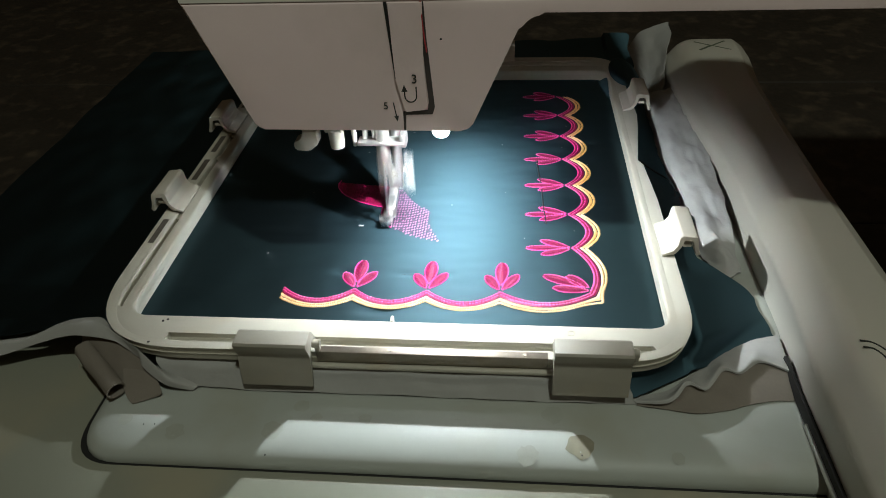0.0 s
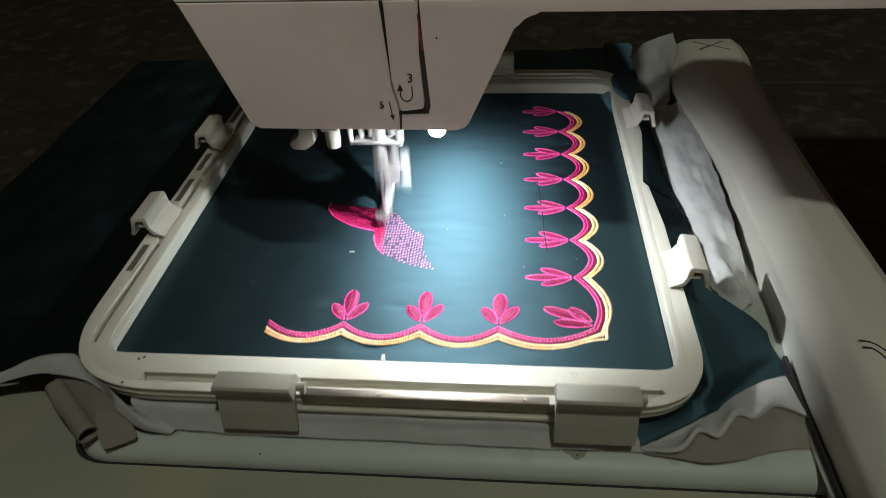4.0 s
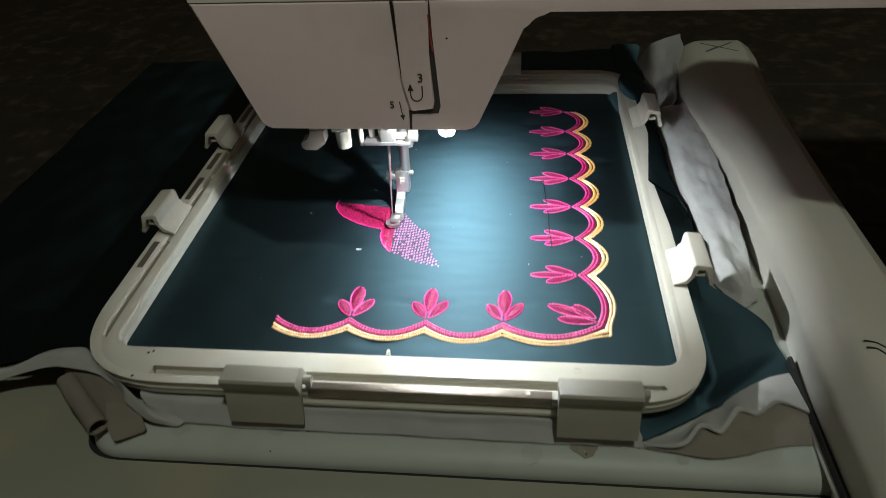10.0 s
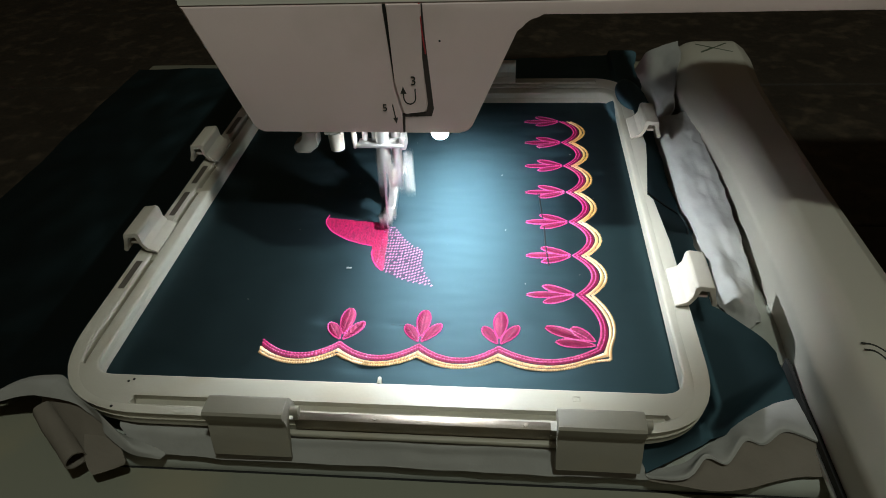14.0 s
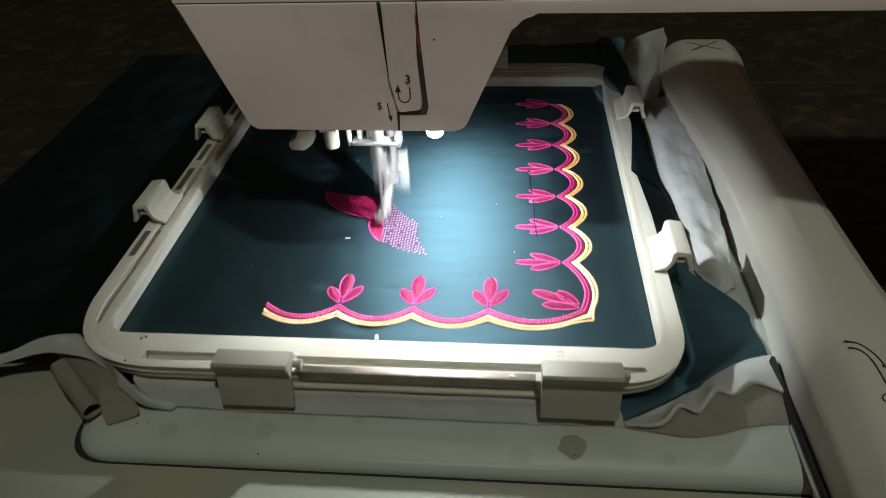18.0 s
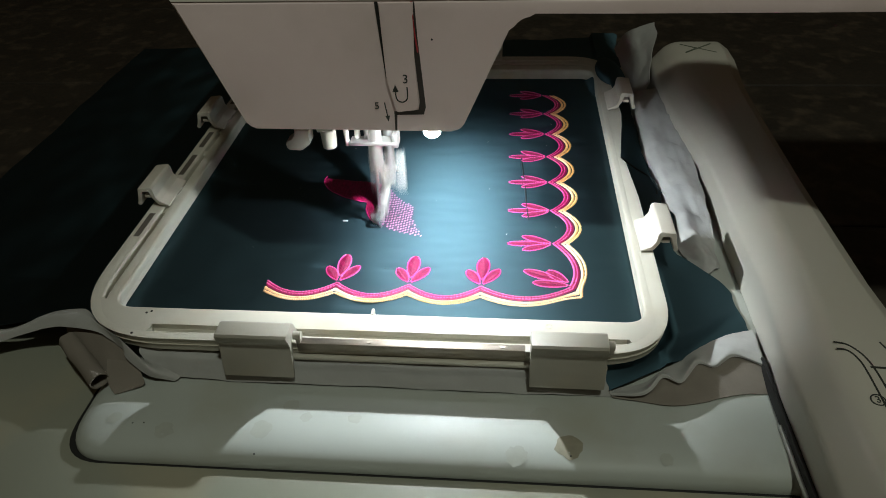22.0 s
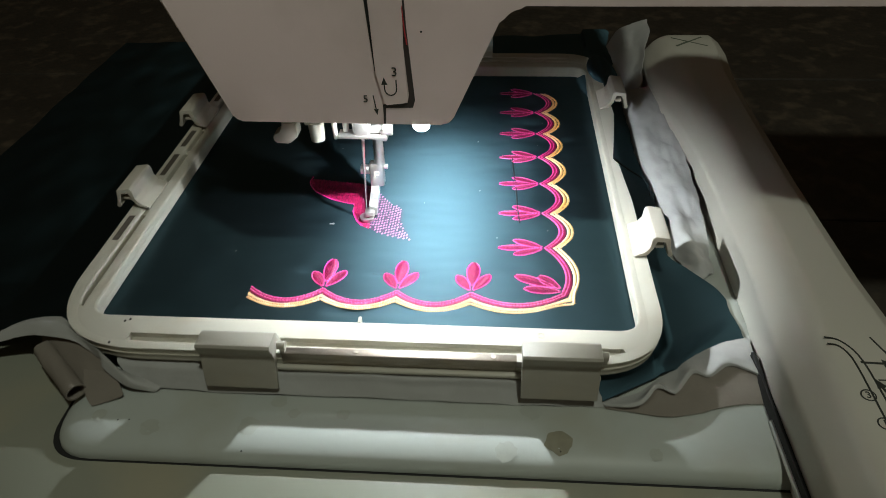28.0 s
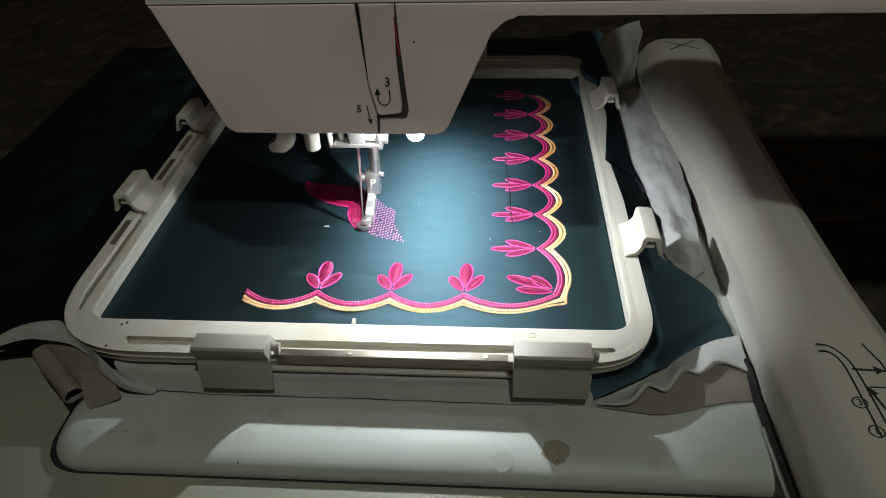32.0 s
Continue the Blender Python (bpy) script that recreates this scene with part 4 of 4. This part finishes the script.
def border(c):
    down, right = (0, -1), (1, 0)
    xs = [-36.6, -6.9, 23.0, 52.6]
    for a, b in zip(xs, xs[1:]):
        scallop(c, down, ((a, -43.5), (b, -43.5), 6.8), ((a, -46.9), (b, -46.9), 6.2), ((a, -51.3), (b, -51.3), 4.6))
    scallop(c, down, ((52.6, -43.5), (89.2, -42.4), 6.6), ((52.6, -46.9), (90.4, -44.8), 6.4), ((52.6, -51.5), (90.6, -47.6), 6.0), 1)
    ys = [-14.2, 11.3, 36.2, 61.2, 86.0, 110.6, 135.0]
    scallop(c, right, ((88.4, -42.0), (82.6, -14.2), 4.6), ((90.6, -44.6), (86.2, -14.2), 4.8), ((90.6, -47.6), (90.0, -14.2), 6.4), -1)
    for a, b in zip(ys, ys[1:]):
        scallop(c, right, ((82.4, a), (82.4, b), 7.2), ((86.0, a), (86.0, b), 7.0), ((89.8, a), (89.8, b), 6.9))
    for x in xs[1:]:
        for base, tip, w in (((0.2, -39.8), (0.8, -25.0), 5.3), ((-0.5, -42.6), (-6.0, -33.7), 4.2), ((0.7, -42.6), (7.5, -32.8), 4.2)):
            petal(c, (x + base[0], base[1]), (x + tip[0], tip[1]), w)
    for y in ys:
        for base, tip, w in (((79.5, 0), (62.8, -0.4), 3.4), ((82.0, 0.5), (69.6, 5.2), 3.6), ((82.0, -0.5), (69.6, -4.8), 3.6)):
            petal(c, (base[0], y + base[1]), (tip[0], y + tip[1]), w)
    for base, tip, w in (((86.0, -39.5), (69.8, -32.8), 4.6), ((88.0, -40.0), (79.6, -32.8), 4.6), ((88.0, -42.0), (73.6, -40.6), 4.2)):
        petal(c, base, tip, w)


def course(points, x):
    for (x0, y0), (x1, y1) in zip(points, points[1:]):
        if x0 <= x <= x1:
            return y0 + (y1 - y0) * (x - x0) / (x1 - x0)
    return None


LEAF_TOP = [(-29.8, 36.6), (-27, 36.2), (-13, 34.2), (-3.3, 32.8), (0.2, 31.2), (3.6, 30.0), (10.3, 19.6), (18.2, 13.5)]
LEAF_LOW = [(-29.8, 33.5), (-28, 29.5), (-24.5, 25.4), (-16.8, 20.0), (-9.8, 17.2), (-4.6, 15.8), (-4.2, 11.0), (-3.0, 6.6), (-1.6, 3.6), (0.4, 0.9), (2.6, -1.6), (5.6, -3.4)]
LEAN = 0.064                                     # the rows of stitches lean a little


def leaf_row(st, x, lo=0.0, hi=1.0):
    """One lengthwise row of fill stitches whose foot is at x."""
    foot = x
    top, low = course(LEAF_TOP, max(-29.7, foot - 2.0)), course(LEAF_LOW, foot)
    if top is None or low is None:
        return
    y, end = low + (top - low) * lo, low + (top - low) * hi
    y -= random.uniform(0, 1.6) if lo == 0 else 0
    while y < end:
        e = min(end, y + random.uniform(1.9, 2.6))
        f = lambda v: foot - max(0, v - low) * LEAN * min(1, max(0, (foot + 8) / 8))
        st.add((f(y) + random.uniform(-0.06, 0.06), max(y, low)), (f(e), e + 0.25), 0.50, 0.42 * random.uniform(0.4, 1.4), 0.05)
        y = e


def motif(c):
    """The leaf under the needle: its finished fill, the open net ahead of it, and the rows still to come."""
    st = Stitches()
    x = -29.4
    while x < 0.35:
        leaf_row(st, x)
        x += 0.52
    fill = st.build("leaf_fill", LEAF_RED, c, "crimson filled leaf under the needle")
    st = Stitches()
    st.cord([(-29.0, 39.0), (-29.9, 35.5), (-29.4, 32.4), (-27, 28.2), (-24.5, 25.2), (-16.8, 19.8), (-9.8, 17.0), (-4.4, 15.6)], 1.1, 0.5, 0.35, 0.2)
    st.cord([(-4.2, 13.0), (-4.2, 10.2), (-2.6, 5.2), (-0.6, 1.6), (2.2, -1.6)], 1.0, 0.6, 0.35, 0.2)
    st.build("leaf_outline", PINK, fill, "pale pink running outline")
    st = Stitches()
    low = [(-1.0, 2.0), (3.3, -1.8), (8.8, -5.8), (15.1, -8.5), (24.8, -11.2)]
    top = [(-1.0, 31.0), (3.6, 30.0), (7.0, 25.5), (10.3, 20.0), (13.0, 16.5), (17.0, 14.0), (18.4, 13.2), (18.9, 2.8), (21.5, -3.5), (24.8, -10.6)]
    veil = Stitches()
    k, x = 0, -0.6
    while x < 24.6:
        y0, y1 = course(low, x), course(top, x)
        y = y0 + 0.3 + (k % 2) * 1.0
        while y < y1 - 0.2:
            e = random.uniform(-0.16, 0.16)
            if random.random() > 0.06:
                st.add((x - 0.28 + e, y - 0.15), (x + 0.32 + e, y + random.uniform(0.7, 1.0)), random.uniform(0.55, 0.78), 0.42 * random.uniform(0.6, 1.2))
            if y + 2.0 < y1:
                for to in (-1.15, 1.15):
                    veil.add((x + e, y + 0.3), (x + to, y + 1.4), 0.26, 0.12)
                veil.add((x + e, y + 0.3), (x + random.uniform(-0.2, 0.2), y + 2.0), 0.24, 0.10)
            y += 2.0
        k += 1
        x += 1.24
    net = st.build("underlay_net", PALE, c, "open pink net of underlay stitches")
    veil.build("net_veil", VEIL, net, "dull purple threads between the stitches")
    rows = []
    for k in range(20):
        for part_no, (lo, hi) in enumerate(((0.0, 0.52), (0.5, 1.0))):
            st = Stitches()
            leaf_row(st, 0.45 + 0.27 * k, lo, hi)
            first = (part_no == 0) == (k % 2 == 0)
            rows.append((st.build("fill_row", LEAF_RED, c), 1.56 * k + (0.45 if first else 1.2)))
    return rows


fabric = cloth()
border(fabric)
fill_rows = motif(fabric)
bm = tube([(72.6, 4, 0.05), (72.2, 9, 0.1), (71.6, 20, 0.06), (71.4, 32, 0.12)], 0.4)
part("basting_thread", bm, BASTING, fabric, "dark thread lying on the cloth")
bm = tube([(71.0, 38, 0.1), (70.2, 50, 0.08), (69.6, 60, 0.12)], 0.4)
part("basting_thread", bm, BASTING, fabric, "dark thread lying on the cloth")
part("loose_thread", tube(spline([(119.5, 70, 1.5), (121.8, 66.5, -2.4), (128.6, 56.8, -3.6), (134.7, 47, -3.2), (136.2, 39, -4.4), (135.6, 33, -6.0)]), 0.5), BASTING, fabric, "dark thread slack beside the hoop")
for px, half in PULLS[:3]:
    part("basting_thread", tube([(px - half, -33.0, -1.0), (px - half * 0.6, -33.1, -0.75), (px, -33.2, -0.95), (px + half * 0.6, -33.3, -0.75), (px + half, -33.4, -1.0)], 0.14), BASTING, fabric, "dark thread drawn along the cloth")
for k in range(15):
    x, y = random.uniform(-60, 100), random.uniform(-30, 110)
    a = random.uniform(0, 6.28)
    r = random.uniform(0.25, 0.6)
    part("lint_fleck", tube([(x, y, 0.15), (x + r * math.cos(a), y + r * math.sin(a), 0.3), (x + 1.6 * r * math.cos(a + 0.5), y + 1.6 * r * math.sin(a + 0.5), 0.15)], 0.09, 5), LINT, fabric)
part("lint_fleck", box(-13.2, -10.9, -0.5, 0.3, 0.05, 0.5, 0.15), LINT, fabric, "white lint fleck")
riders.append((fabric, pose(0, 0, 0)))


# ---- the white stabilizer that shows round the cloth
def stabilizer():
    s = thing("stabilizer_sheet", "white nonwoven stabilizer crumpled under cloth and hoop", "fabric backing")
    skirt = sheet([[(-76, -80, -1.2), (-44, -82, -1.2), (10, -82, -1.2), (70, -82, -1.2), (99, -82, -1.4)],
                   [(-75, -85.0, -1.8), (-44, -86.2, -2.0), (10, -86.6, -2.0), (70, -86.6, -2.0), (99, -85.8, -2.4)],
                   [(-72, -87.6, -5.0), (-44, -88.2, -5.0), (10, -88.4, -5.0), (70, -88.4, -5.0), (99, -88.0, -5.4)],
                   [(-70, -90, -8.9), (-44, -91, -9.2), (10, -91.4, -9.2), (70, -91.4, -9.2), (102, -91, -9.2)]], 8, 0.4, 0.9, 0.10, 1)
    part("front_skirt", skirt, FLEECE, s, "", 60)
    corner = sheet([[(99.0, -88.0, -9.0), (112.0, -85.0, -8.6), (119.0, -80.0, -8.4), (125.0, -75.2, -8.4), (132.0, -69.4, -8.4), (139.0, -64.0, -8.4), (149.0, -58.5, -8.4), (158.5, -55.5, -8.4)],
                    [(99.6, -89.4, -8.8), (112.0, -88.0, -7.4), (119.0, -82.4, -6.4), (125.0, -79.8, -7.0), (132.0, -73.4, -6.2), (138.4, -70.0, -6.8), (148.0, -64.8, -6.8), (158.0, -63.0, -7.2)],
                    [(100.4, -90.6, -8.6), (111.6, -91.4, -5.6), (118.6, -84.6, -3.4), (124.8, -85.4, -5.2), (132.0, -77.0, -3.4), (138.0, -77.6, -4.6), (146.0, -72.4, -4.0), (156.8, -75.4, -5.4)],
                    [(101.0, -91.2, -9.0), (112.4, -92.4, -6.2), (119.2, -85.8, -4.4), (125.6, -86.4, -5.8), (132.8, -78.4, -4.4), (138.8, -78.8, -5.4), (146.8, -73.8, -5.0), (157.0, -77.0, -6.2)]], 7, 0.4, 0.5, 0.12, 5)
    part("corner_fold", corner, FLEECE, s, "", 60)
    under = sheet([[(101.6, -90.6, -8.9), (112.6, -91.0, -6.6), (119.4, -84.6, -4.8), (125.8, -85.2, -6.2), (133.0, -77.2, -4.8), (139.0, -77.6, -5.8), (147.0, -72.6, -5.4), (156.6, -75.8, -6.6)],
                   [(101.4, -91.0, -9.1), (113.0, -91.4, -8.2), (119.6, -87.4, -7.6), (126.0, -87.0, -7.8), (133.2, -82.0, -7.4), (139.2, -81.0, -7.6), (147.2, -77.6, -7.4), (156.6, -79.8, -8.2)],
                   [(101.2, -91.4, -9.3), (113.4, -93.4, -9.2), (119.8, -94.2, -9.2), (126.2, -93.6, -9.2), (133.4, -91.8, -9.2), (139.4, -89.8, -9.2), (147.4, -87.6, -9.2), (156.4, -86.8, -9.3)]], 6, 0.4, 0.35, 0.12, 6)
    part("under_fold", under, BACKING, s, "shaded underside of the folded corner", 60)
    strip = sheet([[(134, 134, -4), (134.5, 104, -6.5), (136, 74, -7.5), (138, 37, -8), (139.5, 6, -8), (141.5, -12, -8.6), (146, -24, -9)],
                   [(138, 134, 3), (138.4, 104, 0.4), (140.6, 72, -1.0), (142.4, 32, -2.4), (144.2, 4, -3.0), (146.4, -10, -4.4), (149.4, -22, -8)],
                   [(146, 134, 6), (148, 106, 4.2), (149.4, 70, 0.8), (149.6, 28, -1.4), (149.6, 2, -3.6), (150.6, -10, -5.4), (152.6, -19, -8)],
                   [(152, 134, 7), (154.6, 106, 5.4), (157.0, 68, 1.2), (156.4, 24, -2.0), (155.6, 0, -6), (155.2, -9, -8.6), (155.4, -17, -9.2)]], 10, 0.4, 2.1, 0.11, 8)
    part("side_strip", strip, FLEECE, s, "", 60)
    tuft = sheet([[(131, 190, 8), (137, 196, 14), (146, 196, 20), (155, 193, 24)],
                  [(134, 176, 3), (140, 182, 9), (148, 182, 16), (155, 181, 21)],
                  [(138, 152, -3), (142, 158, 2), (146.5, 160, 9), (149.5, 160, 14)],
                  [(139, 134, -5), (142, 138, -1), (144.5, 138, 3), (146.5, 140, 6)]], 7, 0.4, 1.3, 0.11, 11)
    part("rear_tuft", tuft, FLEECE, s, "", 60)
    flap = sheet([[(-172, -74, -9), (-146.5, -72, -7), (-133.7, -71, -5), (-121.4, -67, -1), (-108.9, -67.4, 2.4), (-101.5, -69, 3.4), (-94.0, -76.0, 2.6), (-85, -83, 1.2), (-78.6, -86.2, -0.4), (-73.2, -87.6, -3), (-66, -88.6, -6), (-58, -89, -8.4)],
                  [(-172, -79, -7), (-146.5, -75.6, -5), (-133.7, -74.0, -4), (-121.4, -70.4, 0), (-108.9, -71.8, 3.2), (-100.6, -73.0, 4.4), (-92.0, -78.2, 5.2), (-82.6, -83.9, 5.2), (-77.0, -87.2, 3.0), (-71.4, -90.4, -0.6), (-66.6, -92.2, -4.4), (-58.9, -91.4, -8.8)],
                  [(-172, -84, -11), (-146.2, -79.2, -9), (-132.8, -75.6, -6.4), (-117.5, -74.4, -1.6), (-106, -76.4, 1.2), (-92.4, -80.2, 3.0), (-86.6, -83.0, 2.4), (-80.4, -86.0, 1.0), (-78.4, -89.0, -1.0), (-73.4, -91.6, -4.0), (-68.4, -93.0, -6.6), (-60, -92.4, -9.2)]], 4, 0.4, 0.3, 0.09, 14)
    part("left_flap", flap, FLEECE, s, "raised white edge of the sheet", 60)
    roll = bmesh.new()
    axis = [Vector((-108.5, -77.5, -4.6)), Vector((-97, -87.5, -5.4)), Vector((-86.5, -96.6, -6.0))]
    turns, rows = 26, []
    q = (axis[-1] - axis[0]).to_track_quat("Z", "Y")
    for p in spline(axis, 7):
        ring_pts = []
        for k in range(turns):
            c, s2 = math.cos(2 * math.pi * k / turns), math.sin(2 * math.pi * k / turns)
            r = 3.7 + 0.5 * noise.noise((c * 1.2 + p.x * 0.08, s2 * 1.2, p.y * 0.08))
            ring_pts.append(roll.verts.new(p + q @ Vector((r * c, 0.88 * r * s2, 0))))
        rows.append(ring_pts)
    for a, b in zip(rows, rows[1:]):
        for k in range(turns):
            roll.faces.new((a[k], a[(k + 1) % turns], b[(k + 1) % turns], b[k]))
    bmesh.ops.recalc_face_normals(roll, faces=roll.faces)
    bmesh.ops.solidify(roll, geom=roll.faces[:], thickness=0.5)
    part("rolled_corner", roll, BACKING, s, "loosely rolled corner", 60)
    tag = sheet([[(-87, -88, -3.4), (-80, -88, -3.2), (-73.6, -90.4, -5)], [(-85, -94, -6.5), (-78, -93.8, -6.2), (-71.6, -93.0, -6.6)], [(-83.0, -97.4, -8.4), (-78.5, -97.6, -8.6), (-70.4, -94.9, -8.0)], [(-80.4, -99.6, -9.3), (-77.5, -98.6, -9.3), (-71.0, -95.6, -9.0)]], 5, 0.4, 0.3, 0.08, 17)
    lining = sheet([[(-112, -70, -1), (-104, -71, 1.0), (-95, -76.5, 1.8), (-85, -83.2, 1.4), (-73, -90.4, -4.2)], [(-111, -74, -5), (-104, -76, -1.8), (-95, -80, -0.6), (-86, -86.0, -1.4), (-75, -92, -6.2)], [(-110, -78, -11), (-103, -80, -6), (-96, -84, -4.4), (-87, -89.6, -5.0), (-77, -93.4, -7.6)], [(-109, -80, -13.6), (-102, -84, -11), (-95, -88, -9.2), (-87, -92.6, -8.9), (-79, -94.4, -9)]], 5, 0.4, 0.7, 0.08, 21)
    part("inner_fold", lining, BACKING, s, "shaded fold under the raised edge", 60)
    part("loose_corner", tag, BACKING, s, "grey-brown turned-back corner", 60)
    return s


backing = stabilizer()
riders.append((backing, pose(0, 0, 0)))


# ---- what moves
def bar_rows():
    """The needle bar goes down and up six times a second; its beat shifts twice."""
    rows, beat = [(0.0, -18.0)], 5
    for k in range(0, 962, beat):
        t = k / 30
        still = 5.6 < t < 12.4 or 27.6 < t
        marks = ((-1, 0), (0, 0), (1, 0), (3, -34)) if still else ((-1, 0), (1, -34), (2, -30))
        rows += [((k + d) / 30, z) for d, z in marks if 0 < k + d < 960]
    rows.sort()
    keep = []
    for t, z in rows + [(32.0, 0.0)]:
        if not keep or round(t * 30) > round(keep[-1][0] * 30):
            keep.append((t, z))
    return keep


def motions():
    for ob, m in riders:
        walk(ob, [(t, Matrix.Translation((dx * M, dy * M, 0)) @ m) for t, dx, dy in HOOP_ROWS])
    walk(unit, [(t, pose(dx * M, 0, 0)) for t, dx, dy in HOOP_ROWS])
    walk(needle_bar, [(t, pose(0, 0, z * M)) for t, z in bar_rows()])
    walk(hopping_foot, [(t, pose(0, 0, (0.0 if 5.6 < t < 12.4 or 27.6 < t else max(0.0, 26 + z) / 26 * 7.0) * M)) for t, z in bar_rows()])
    for row, t in fill_rows:                     # each row of thread is drawn up through the cloth in its turn
        walk(row, [(0.0, pose(0, 0, -2 * M)), (t - 0.1, pose(0, 0, -2 * M)), (t, pose(0, 0, 0)), (32.0, pose(0, 0, 0))])


motions()
